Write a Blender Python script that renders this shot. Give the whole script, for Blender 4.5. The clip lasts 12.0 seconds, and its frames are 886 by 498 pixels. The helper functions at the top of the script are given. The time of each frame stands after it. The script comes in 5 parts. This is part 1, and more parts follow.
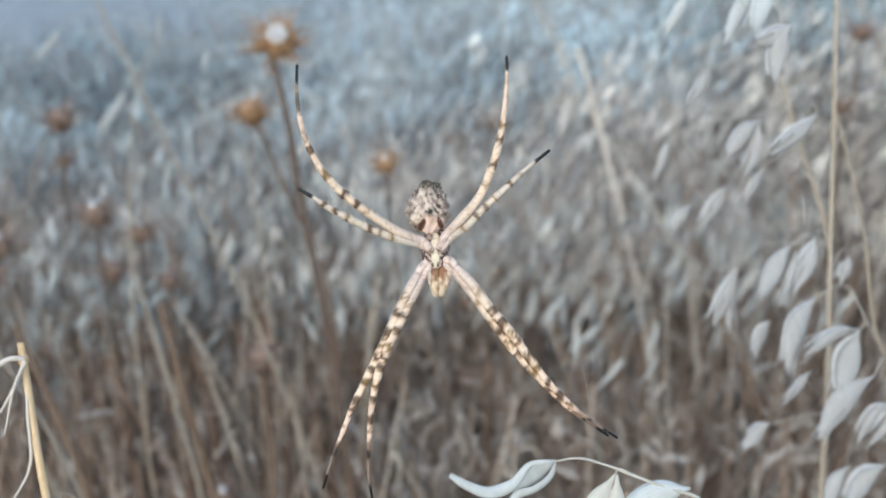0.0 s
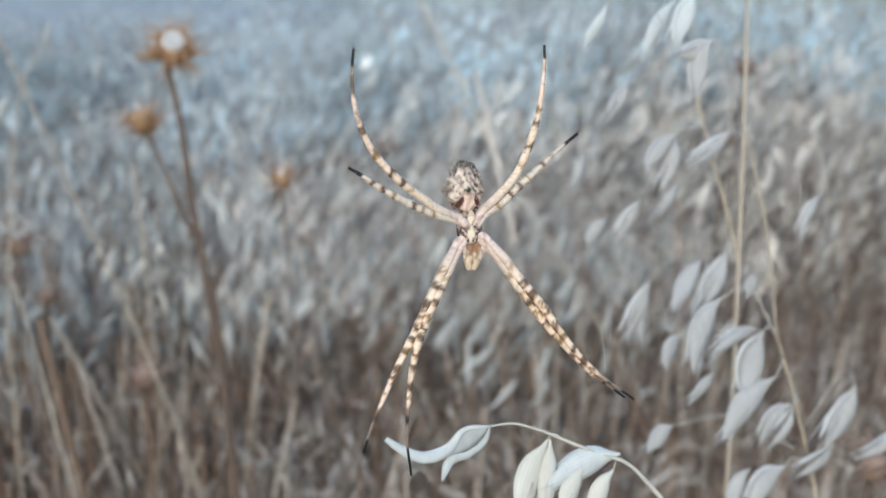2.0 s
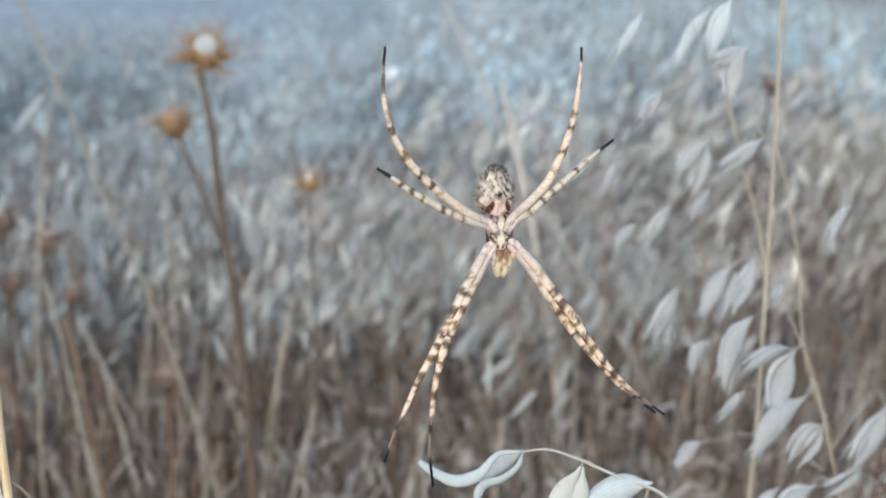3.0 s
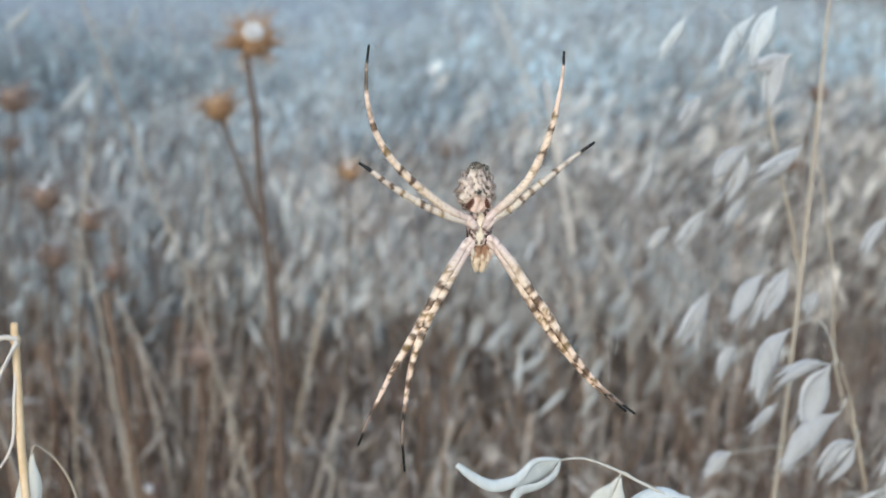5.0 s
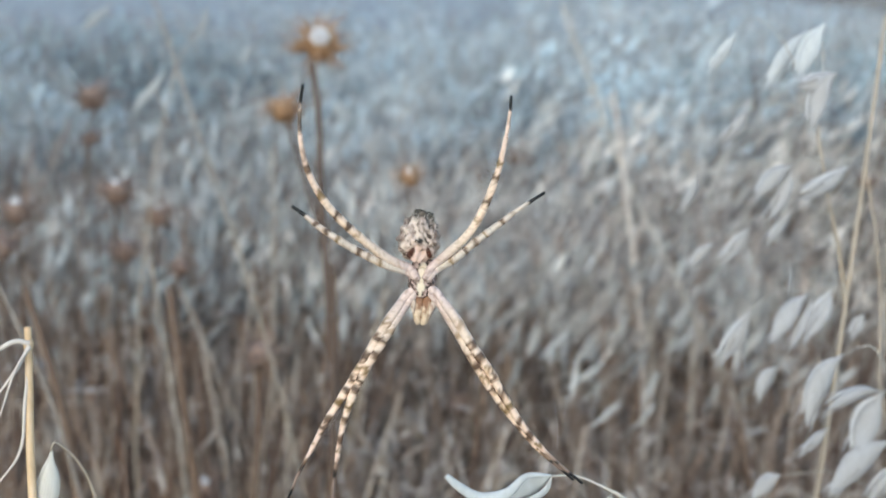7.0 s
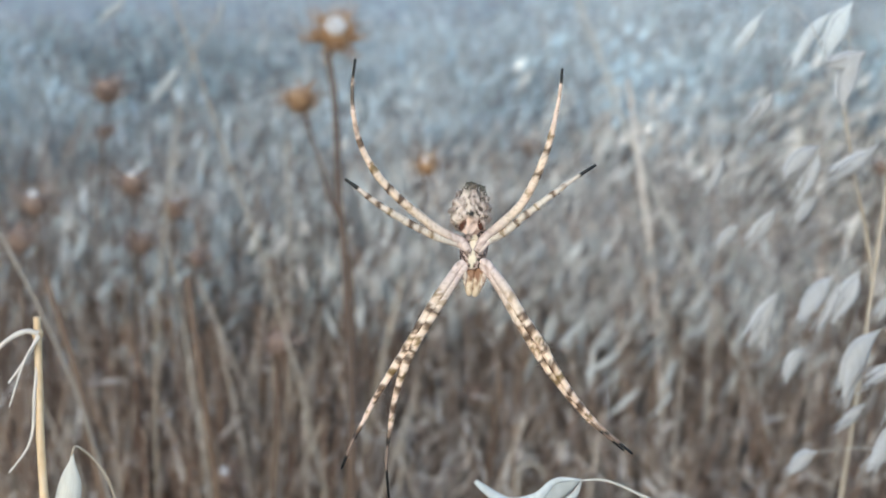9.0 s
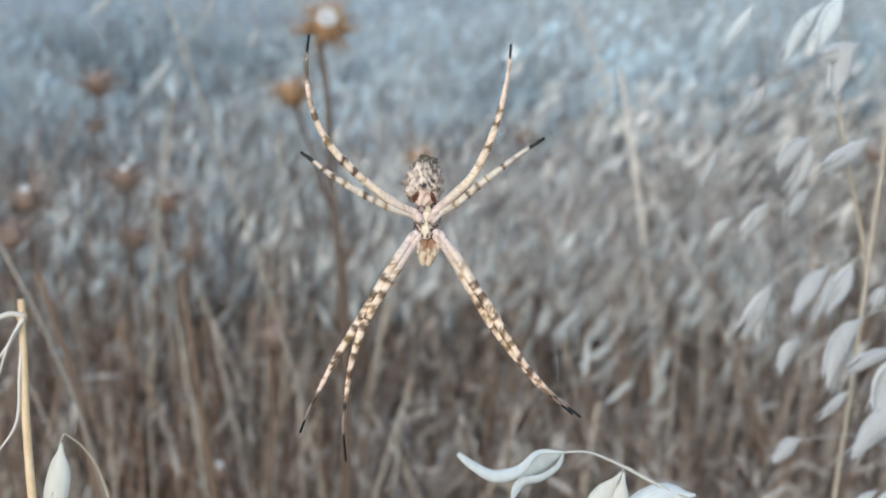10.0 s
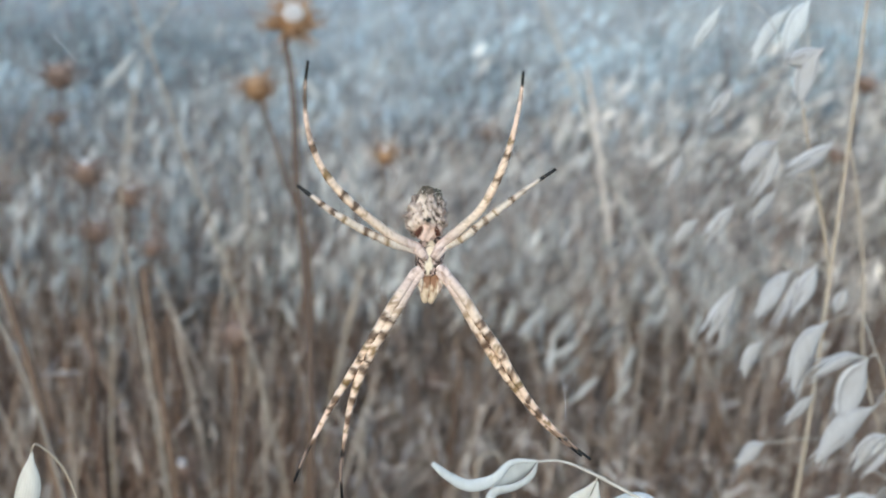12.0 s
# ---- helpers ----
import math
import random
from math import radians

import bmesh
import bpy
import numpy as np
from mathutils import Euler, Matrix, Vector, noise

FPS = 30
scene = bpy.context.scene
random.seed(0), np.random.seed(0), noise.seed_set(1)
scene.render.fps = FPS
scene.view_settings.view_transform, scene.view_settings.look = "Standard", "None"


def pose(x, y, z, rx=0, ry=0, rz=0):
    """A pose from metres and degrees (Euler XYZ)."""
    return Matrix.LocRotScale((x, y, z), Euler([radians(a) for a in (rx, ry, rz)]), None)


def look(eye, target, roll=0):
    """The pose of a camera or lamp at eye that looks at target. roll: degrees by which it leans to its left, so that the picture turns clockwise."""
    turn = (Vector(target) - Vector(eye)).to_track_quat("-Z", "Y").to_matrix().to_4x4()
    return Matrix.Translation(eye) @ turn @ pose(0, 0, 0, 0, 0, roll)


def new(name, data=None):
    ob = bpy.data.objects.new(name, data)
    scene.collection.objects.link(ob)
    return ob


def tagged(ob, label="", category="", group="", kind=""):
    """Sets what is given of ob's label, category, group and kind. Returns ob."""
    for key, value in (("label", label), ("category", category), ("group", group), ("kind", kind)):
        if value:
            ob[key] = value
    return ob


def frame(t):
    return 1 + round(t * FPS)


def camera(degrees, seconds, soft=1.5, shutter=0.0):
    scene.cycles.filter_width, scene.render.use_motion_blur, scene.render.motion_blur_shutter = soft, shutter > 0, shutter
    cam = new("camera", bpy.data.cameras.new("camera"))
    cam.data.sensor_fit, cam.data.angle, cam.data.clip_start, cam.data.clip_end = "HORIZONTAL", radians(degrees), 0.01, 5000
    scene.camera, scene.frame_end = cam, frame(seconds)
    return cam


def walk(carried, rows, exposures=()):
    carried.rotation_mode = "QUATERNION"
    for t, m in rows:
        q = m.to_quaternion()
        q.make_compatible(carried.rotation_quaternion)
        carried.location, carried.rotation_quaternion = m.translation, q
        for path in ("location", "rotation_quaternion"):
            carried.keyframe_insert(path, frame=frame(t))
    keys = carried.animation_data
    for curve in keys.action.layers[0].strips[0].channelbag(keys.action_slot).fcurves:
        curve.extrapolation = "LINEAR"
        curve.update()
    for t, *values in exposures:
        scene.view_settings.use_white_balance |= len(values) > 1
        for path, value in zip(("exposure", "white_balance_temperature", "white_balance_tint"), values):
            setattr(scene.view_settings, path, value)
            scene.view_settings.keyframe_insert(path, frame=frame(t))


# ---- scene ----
# ------------------------------------------------------------------ camera
cam = camera(46.0, 12.0, soft=1.6)
PATH = [
    (0, 0.0000, 0.0000, 0.7000, 70.00, 0.00, -0.00),
    (0.5, 0.0009, 0.0002, 0.7017, 69.94, -0.90, -0.67),
    (1, -0.0026, 0.0043, 0.6982, 70.99, -1.79, -3.18),
    (1.5, -0.0098, 0.0034, 0.6951, 71.56, -2.83, -4.66),
    (2, -0.0099, 0.0034, 0.6927, 71.71, -3.30, -5.85),
    (2.5, -0.0135, 0.0011, 0.6897, 72.40, -3.89, -5.03),
    (4.5, -0.0147, -0.0034, 0.6908, 72.22, -5.22, -3.96),
    (5, -0.0131, -0.0037, 0.6905, 71.83, -6.20, -1.72),
    (5.5, -0.0127, -0.0029, 0.6889, 71.96, -6.48, -1.27),
    (6, -0.0088, -0.0051, 0.6910, 72.19, -6.63, -0.86),
    (6.5, -0.0065, -0.0053, 0.6922, 71.53, -6.45, 0.34),
    (7, -0.0037, -0.0054, 0.6931, 71.61, -6.80, 2.74),
    (9, -0.0080, -0.0068, 0.6904, 71.17, -6.20, 3.10),
    (9.5, -0.0100, -0.0061, 0.6890, 70.99, -6.36, 2.72),
    (10, -0.0081, -0.0057, 0.6915, 70.65, -5.85, 2.62),
    (10.5, -0.0082, -0.0047, 0.6922, 70.53, -5.88, 2.72),
    (11, -0.0084, -0.0030, 0.6922, 70.24, -6.17, 2.71),
    (11.5, -0.0086, -0.0045, 0.6925, 70.65, -6.77, 1.87),
    (12, -0.0083, -0.0032, 0.6925, 70.55, -6.79, 0.95),
]
walk(cam, [(t, pose(x, y, z, rx, ry, rz)) for t, x, y, z, rx, ry, rz in PATH])
cam.data.dof.use_dof = True
cam.data.dof.focus_distance = 0.176
cam.data.dof.aperture_fstop = 20.5

# ------------------------------------------------------------------ light
world = bpy.data.worlds.new("sky")
scene.world = world
world.use_nodes = True
wn = world.node_tree.nodes
sky = wn.new("ShaderNodeTexSky")
sky.sky_type = "NISHITA"
sky.sun_disc = False
sky.sun_elevation, sky.sun_rotation = radians(32), radians(200)
wn["Background"].inputs["Strength"].default_value = 0.15
world.node_tree.links.new(sky.outputs[0], wn["Background"].inputs["Color"])
sun = new("sun", bpy.data.lights.new("sun", "SUN"))
sun.data.energy, sun.data.angle, sun.data.color = 0.42, radians(40), (1.0, 0.94, 0.86)
sun.matrix_world = look((-1.0, -3.0, 2.2), (0, 0, 0))
scene.view_settings.exposure = 1.14
scene.view_settings.use_white_balance = True
scene.view_settings.white_balance_temperature = 6410
scene.view_settings.white_balance_tint = 0


# ------------------------------------------------------------------ materials
def ramp(nt, stops, fac):
    r = nt.nodes.new("ShaderNodeValToRGB")
    while len(r.color_ramp.elements) < len(stops):
        r.color_ramp.elements.new(0.5)
    for e, (p, c) in zip(r.color_ramp.elements, stops):
        e.position, e.color = p, (*c, 1)
    nt.links.new(fac, r.inputs[0])
    return r.outputs[0]


def material(name, stops, scale=200.0, rough=0.7, bump=0.2, island=0.5, stretch=(1, 1, 1), translucent=0.0, attribute="", veins=0.0):
    """A surface whose colour runs along stops by grain at two scales and by a random value for each loose piece."""
    mat = bpy.data.materials.new(name)
    mat.use_nodes = True
    nt = mat.node_tree
    ln, b = nt.links.new, nt.nodes["Principled BSDF"]
    tc, mp = nt.nodes.new("ShaderNodeTexCoord"), nt.nodes.new("ShaderNodeMapping")
    mp.inputs["Scale"].default_value = stretch
    ln(tc.outputs["Object"], mp.inputs[0])
    n1, n2 = nt.nodes.new("ShaderNodeTexNoise"), nt.nodes.new("ShaderNodeTexNoise")
    n1.inputs["Scale"].default_value, n1.inputs["Detail"].default_value = scale, 6
    n2.inputs["Scale"].default_value, n2.inputs["Detail"].default_value = scale * 0.13, 3
    ln(mp.outputs[0], n1.inputs["Vector"])
    ln(mp.outputs[0], n2.inputs["Vector"])
    geo = nt.nodes.new("ShaderNodeNewGeometry")
    mix1, mix2 = nt.nodes.new("ShaderNodeMix"), nt.nodes.new("ShaderNodeMix")
    mix1.inputs[0].default_value = 0.45
    ln(n1.outputs[0], mix1.inputs[2])
    ln(n2.outputs[0], mix1.inputs[3])
    mix2.inputs[0].default_value = island
    ln(mix1.outputs[0], mix2.inputs[2])
    ln(geo.outputs["Random Per Island"], mix2.inputs[3])
    spread = nt.nodes.new("ShaderNodeMapRange")
    spread.inputs[1].default_value, spread.inputs[2].default_value = 0.25, 0.75
    ln(mix2.outputs[0], spread.inputs[0])
    colour = ramp(nt, stops, spread.outputs[0])
    if attribute:
        at = nt.nodes.new("ShaderNodeAttribute")
        at.attribute_name = attribute
        mul = nt.nodes.new("ShaderNodeMix")
        mul.data_type, mul.blend_type = "RGBA", "MULTIPLY"
        mul.inputs[0].default_value = 1.0
        ln(at.outputs["Color"], mul.inputs[6])
        ln(colour, mul.inputs[7])
        colour = mul.outputs[2]
    relief = n1.outputs[0]
    if veins:
        va, freq, wave, line = (nt.nodes.new(k) for k in ("ShaderNodeAttribute", "ShaderNodeMath", "ShaderNodeMath", "ShaderNodeMapRange"))
        va.attribute_name = "vein"
        freq.operation, wave.operation = "MULTIPLY_ADD", "SINE"
        freq.inputs[1].default_value = 52.0
        ln(va.outputs["Fac"], freq.inputs[0])
        ln(n2.outputs[0], freq.inputs[2])
        ln(freq.outputs[0], wave.inputs[0])
        line.inputs[1].default_value, line.inputs[2].default_value, line.inputs[3].default_value, line.inputs[4].default_value = -1.0, 0.6, 1.0 - veins, 1.0
        ln(wave.outputs[0], line.inputs[0])
        streak = nt.nodes.new("ShaderNodeMix")
        streak.data_type, streak.blend_type = "RGBA", "MULTIPLY"
        streak.inputs[0].default_value = 1.0
        ln(colour, streak.inputs[6])
        ln(line.outputs[0], streak.inputs[7])
        colour = streak.outputs[2]
        ridge = nt.nodes.new("ShaderNodeMath")
        ridge.operation = "ADD"
        ln(n1.outputs[0], ridge.inputs[0])
        ln(line.outputs[0], ridge.inputs[1])
        relief = ridge.outputs[0]
    ln(colour, b.inputs["Base Color"])
    b.inputs["Roughness"].default_value = rough
    b.inputs["Specular IOR Level"].default_value = 0.3
    if bump:
        bp = nt.nodes.new("ShaderNodeBump")
        bp.inputs["Strength"].default_value, bp.inputs["Distance"].default_value = bump, 0.3 / scale
        ln(relief, bp.inputs["Height"])
        ln(bp.outputs[0], b.inputs["Normal"])
    if translucent:
        tr, ms = nt.nodes.new("ShaderNodeBsdfTranslucent"), nt.nodes.new("ShaderNodeMixShader")
        ms.inputs[0].default_value = translucent
        ln(colour, tr.inputs["Color"])
        ln(b.outputs[0], ms.inputs[1])
        ln(tr.outputs[0], ms.inputs[2])
        ln(ms.outputs[0], nt.nodes["Material Output"].inputs["Surface"])
    return mat


GLUME = material("pale_glume", [(0, (0.32, 0.28, 0.245)), (0.35, (0.48, 0.445, 0.42)), (0.7, (0.585, 0.56, 0.555)), (1, (0.74, 0.72, 0.72))], 700, 0.62, 0.6, 0.55, (1, 1, 0.25), 0.36, veins=0.13)
FIELD_GLUME = material("field_glume", [(0, (0.36, 0.355, 0.345)), (0.4, (0.54, 0.54, 0.53)), (0.75, (0.66, 0.67, 0.67)), (1, (0.78, 0.79, 0.79))], 300, 0.6, 0.1, 0.5, (1, 1, 0.3), 0.2, attribute="tint")
WORN_GLUME = material("worn_glume", [(0, (0.28, 0.275, 0.265)), (0.5, (0.40, 0.40, 0.395)), (1, (0.53, 0.535, 0.535))], 700, 0.65, 0.4, 0.5, (1, 1, 0.25), 0.3)
MEMBRANE = material("glume_membrane", [(0, (0.44, 0.435, 0.42)), (0.5, (0.56, 0.555, 0.54)), (1, (0.70, 0.70, 0.69))], 500, 0.5, 0.3, 0.2, (1, 1, 0.4), 0.45)
WHITE_GLUME = material("white_glume", [(0, (0.50, 0.49, 0.465)), (0.5, (0.66, 0.66, 0.655)), (1, (0.80, 0.805, 0.805))], 900, 0.5, 0.5, 0.35, (1, 1, 0.15), 0.36, veins=0.06)
# own cream, with the warm sunlight on near spikelets mixed in
CREAM_GLUME = material("cream_glume", [(0, (0.58, 0.52, 0.45)), (0.5, (0.72, 0.675, 0.61)), (1, (0.82, 0.79, 0.74))], 900, 0.55, 0.45, 0.35, (1, 1, 0.15), 0.36, veins=0.06)
STRAW = material("straw_stem", [(0, (0.28, 0.20, 0.13)), (0.5, (0.40, 0.32, 0.245)), (1, (0.53, 0.45, 0.37))], 700, 0.5, 0.2, 0.3, (1, 1, 0.05))
# straw gold, deepened by warm sun put into this near stalk's colour
WARM = material("golden_straw", [(0, (0.38, 0.225, 0.11)), (0.5, (0.60, 0.41, 0.24)), (1, (0.73, 0.56, 0.40))], 900, 0.4, 0.2, 0.1, (1, 1, 0.06))
PALE_STEM = material("weathered_stem", [(0, (0.32, 0.28, 0.235)), (0.5, (0.45, 0.405, 0.355)), (1, (0.57, 0.53, 0.48))], 500, 0.65, 0.2, 0.4, (1, 1, 0.05))
BEIGE_STEM = material("beige_stem", [(0, (0.43, 0.36, 0.305)), (0.5, (0.55, 0.47, 0.41)), (1, (0.66, 0.585, 0.525))], 500, 0.65, 0.2, 0.3, (1, 1, 0.05))
GREY_STEM = material("grey_brown_stem", [(0, (0.16, 0.125, 0.10)), (0.5, (0.25, 0.205, 0.17)), (1, (0.36, 0.31, 0.265))], 500, 0.7, 0.25, 0.3, (1, 1, 0.05))
DULL_STEM = material("dull_stem", [(0, (0.22, 0.17, 0.13)), (0.5, (0.32, 0.265, 0.215)), (1, (0.44, 0.38, 0.32))], 500, 0.7, 0.2, 0.3, (1, 1, 0.05))
DULL_BRACT = material("weathered_bract", [(0, (0.11, 0.066, 0.050)), (0.5, (0.21, 0.132, 0.098)), (1, (0.36, 0.26, 0.205))], 900, 0.65, 0.2, 0.6)
FIELD_STEM = material("field_stem", [(0, (0.125, 0.075, 0.054)), (0.4, (0.265, 0.166, 0.117)), (0.8, (0.42, 0.305, 0.235)), (1, (0.58, 0.485, 0.405))], 300, 0.7, 0.1, 0.85, (1, 1, 0.05))
DRY_LEAF = material("curled_leaf", [(0, (0.21, 0.160, 0.134)), (0.45, (0.40, 0.335, 0.292)), (1, (0.60, 0.545, 0.51))], 250, 0.7, 0.2, 0.8, (1, 1, 0.2), 0.15)
BROWN_STEM = material("thistle_stem", [(0, (0.055, 0.036, 0.028)), (0.5, (0.10, 0.066, 0.05)), (1, (0.16, 0.115, 0.09))], 500, 0.7, 0.3, 0.2, (1, 1, 0.06))
RUST_STEM = material("rusty_stem", [(0, (0.075, 0.045, 0.030)), (0.5, (0.15, 0.095, 0.064)), (1, (0.25, 0.17, 0.12))], 500, 0.7, 0.3, 0.2, (1, 1, 0.06))
BRACT = material("thistle_bract", [(0, (0.13, 0.062, 0.032)), (0.5, (0.28, 0.15, 0.075)), (1, (0.50, 0.34, 0.21))], 900, 0.55, 0.2, 0.6)
TUFT = material("thistle_down", [(0, (0.66, 0.64, 0.64)), (1, (0.86, 0.85, 0.86))], 1500, 0.8, 0.3, 0.4, translucent=0.2)
SOIL = material("dry_soil", [(0, (0.12, 0.09, 0.071)), (0.5, (0.21, 0.168, 0.137)), (1, (0.32, 0.27, 0.23))], 30, 0.9, 0.5, 0.0)
GRAVEL = material("gravel", [(0, (0.20, 0.20, 0.20)), (0.5, (0.32, 0.32, 0.32)), (1, (0.44, 0.44, 0.44))], 60, 0.9, 0.5, 0.0)
LEG = material("spider_leg", [(0, (0.70, 0.66, 0.62)), (0.5, (0.9, 0.88, 0.86)), (1, (1, 1, 1))], 2500, 0.45, 0.25, 0.0, attribute="tint")
BODY = material("spider_body", [(0, (0.62, 0.56, 0.52)), (0.5, (0.88, 0.84, 0.82)), (1, (1, 1, 1))], 1800, 0.55, 0.5, 0.0, attribute="tint")
SILK = material("silk", [(0, (0.8, 0.8, 0.82)), (1, (0.9, 0.9, 0.92))], 500, 0.25, 0.0, 0.0)


# ------------------------------------------------------------------ mesh tools
def smooth_path(points, n):
    """n points on a smooth curve through the given ones, with no overshoot where they lie unevenly."""
    p = np.array(points, float)
    seg = np.linalg.norm(np.diff(p, axis=0), axis=1) + 1e-9
    slope = np.diff(p, axis=0) / seg[:, None]
    tang = np.concatenate([slope[:1], (slope[:-1] * seg[1:, None] + slope[1:] * seg[:-1, None]) / (seg[1:] + seg[:-1])[:, None], slope[-1:]])
    out = []
    for s in np.linspace(0, len(p) - 1, n):
        i = min(int(s), len(p) - 2)
        f = s - i
        a, b, u, v = p[i], p[i + 1], tang[i] * seg[i], tang[i + 1] * seg[i]
        out.append((2 * f ** 3 - 3 * f ** 2 + 1) * a + (f ** 3 - 2 * f ** 2 + f) * u + (3 * f ** 2 - 2 * f ** 3) * b + (f ** 3 - f ** 2) * v)
    return np.array(out)


def tube(points, radii, sides=8, steps=24, verts=None, faces=None):
    """A closed tube along a smooth curve; radii are given evenly along it."""
    p = smooth_path(points, steps)
    r = np.interp(np.linspace(0, 1, steps), np.linspace(0, 1, len(radii)), radii)
    verts, faces = ([], []) if verts is None else (verts, faces)
    t = np.gradient(p, axis=0)
    t /= np.linalg.norm(t, axis=1)[:, None] + 1e-12
    side = np.cross(t[0], (0.3, 0.9, 0.2))
    base = len(verts)
    for i in range(steps):
        side = side - t[i] * (side @ t[i])
        side /= np.linalg.norm(side)
        up = np.cross(t[i], side)
        for j in range(sides):
            a = 2 * math.pi * j / sides
            verts.append(p[i] + r[i] * (math.cos(a) * side + math.sin(a) * up))
    for i in range(steps - 1):
        for j in range(sides):
            a, b = base + i * sides + j, base + i * sides + (j + 1) % sides
            faces.append((a, b, b + sides, a + sides))
    faces.append(tuple(base + j for j in range(sides))[::-1])
    faces.append(tuple(base + (steps - 1) * sides + j for j in range(sides)))
    return verts, faces


def blade(points, widths, normal, fold=0.3, steps=10, verts=None, faces=None, thick=0.00012):
    """A leaf-like piece along a curve: two halves folded along the midrib, with real thickness."""
    p = smooth_path(points, steps)
    w = np.interp(np.linspace(0, 1, steps), np.linspace(0, 1, len(widths)), widths)
    verts, faces = ([], []) if verts is None else (verts, faces)
    t = np.gradient(p, axis=0)
    t /= np.linalg.norm(t, axis=1)[:, None] + 1e-12
    nrm = np.array(normal, float)
    base = len(verts)
    for i in range(steps):
        s = np.cross(t[i], nrm)
        s /= np.linalg.norm(s) + 1e-9
        u = np.cross(s, t[i])
        for lift in (thick / 2, -thick / 2):
            verts.append(p[i] - s * w[i] / 2 + u * (lift - fold * w[i] * 0.5))
            verts.append(p[i] - s * w[i] / 4 + u * (lift - fold * w[i] * 0.12))
            verts.append(p[i] + u * lift)
            verts.append(p[i] + s * w[i] / 4 + u * (lift - fold * w[i] * 0.12))
            verts.append(p[i] + s * w[i] / 2 + u * (lift - fold * w[i] * 0.5))
    for i in range(steps - 1):
        a, b = base + 10 * i, base + 10 * i + 10
        for k in range(4):
            faces.append((a + k, a + k + 1, b + k + 1, b + k))
            faces.append((a + 5 + k, b + 5 + k, b + 6 + k, a + 6 + k))
        faces.append((a, b, b + 5, a + 5))
        faces.append((a + 4, a + 9, b + 9, b + 4))
    return verts, faces


def mesh_of(name, verts, faces, mat, smooth=True):
    me = bpy.data.meshes.new(name)
    me.from_pydata([tuple(v) for v in verts], [], faces)
    me.materials.append(mat)
    if smooth:
        me.polygons.foreach_set("use_smooth", np.ones(len(me.polygons), bool))
    me.update()
    return me


def thing(name, place, label, category, group=""):
    ob = new(name)
    ob.location = place
    ob.empty_display_size = 0.01
    return tagged(ob, label, category, group)


def part(name, geometry, mat, parent, label="", smooth=True):
    """One mesh part of a thing; geometry is given in the place's own space."""
    verts, faces = geometry
    root = parent
    at = Vector((0, 0, 0))
    while root:
        at += root.location
        root = root.parent
    ob = new(name, mesh_of(name, np.array(verts) - np.array(at), faces, mat, smooth))
    ob.parent = parent
    return tagged(ob, label) if label else ob


def raw(name, verts, faces, mat, label, category, kind="stuff", shade=None):
    """A large mesh of equal-sided faces from arrays."""
    me = bpy.data.meshes.new(name)
    n, k = faces.shape
    me.vertices.add(len(verts))
    me.vertices.foreach_set("co", np.ascontiguousarray(verts, np.float32).ravel())
    me.loops.add(n * k)
    me.loops.foreach_set("vertex_index", np.ascontiguousarray(faces, np.int32).ravel())
    me.polygons.add(n)
    me.polygons.foreach_set("loop_start", np.arange(0, n * k, k, dtype=np.int32))
    me.polygons.foreach_set("use_smooth", np.ones(n, bool))
    me.materials.append(mat)
    me.update(calc_edges=True)
    if shade is not None:
        at = me.color_attributes.new("tint", "FLOAT_COLOR", "POINT")
        at.data.foreach_set("color", np.concatenate([shade, np.ones((len(shade), 1))], 1).astype(np.float32).ravel())
    return tagged(new(name, me), label, category, kind=kind)


# ------------------------------------------------------------------ ground
def build_ground():
    n = 90
    xs = np.linspace(-3, 3, n)
    ys = np.linspace(-1.5, 7.5, n)
    gx = np.concatenate([[-900, -60, -9], xs, [9, 60, 900]])
    gy = np.concatenate([[-900, -60, -6], ys, [14, 60, 900]])
    X, Y = np.meshgrid(gx, gy)
    Z = np.array([[0.02 * noise.noise((x * 1.7, y * 1.7, 0)) + 0.008 * noise.noise((x * 9, y * 9, 3)) if abs(x) < 5 and -3 < y < 8 else 0.0 for x in gx] for y in gy])
    w = len(gx)
    idx = np.arange(w * len(gy)).reshape(len(gy), w)
    faces = np.stack([idx[:-1, :-1], idx[:-1, 1:], idx[1:, 1:], idx[1:, :-1]], -1).reshape(-1, 4)
    raw("ground", np.stack([X, Y, Z], -1).reshape(-1, 3), faces, SOIL, "grey-brown dry bare soil under the dead grass", "ground", "structure")


def build_track():
    n = 60
    X, Y = np.meshgrid(np.linspace(-12, 12, n), np.linspace(0, 1, 30))
    edge = 2.7 + 1.6 * np.clip(X / 1.8 + 0.2, 0, 1)
    Y = edge + (14.0 - edge) * Y
    Z = 0.03 + 0.012 * np.sin(X * 3.1 + Y) * np.sin(Y * 2.3)
    idx = np.arange(n * 30).reshape(30, n)
    faces = np.stack([idx[:-1, :-1], idx[:-1, 1:], idx[1:, 1:], idx[1:, :-1]], -1).reshape(-1, 4)
    raw("road", np.stack([X, Y, Z], -1).reshape(-1, 3), faces, GRAVEL, "pale grey gravel track beyond the field", "road", "structure")


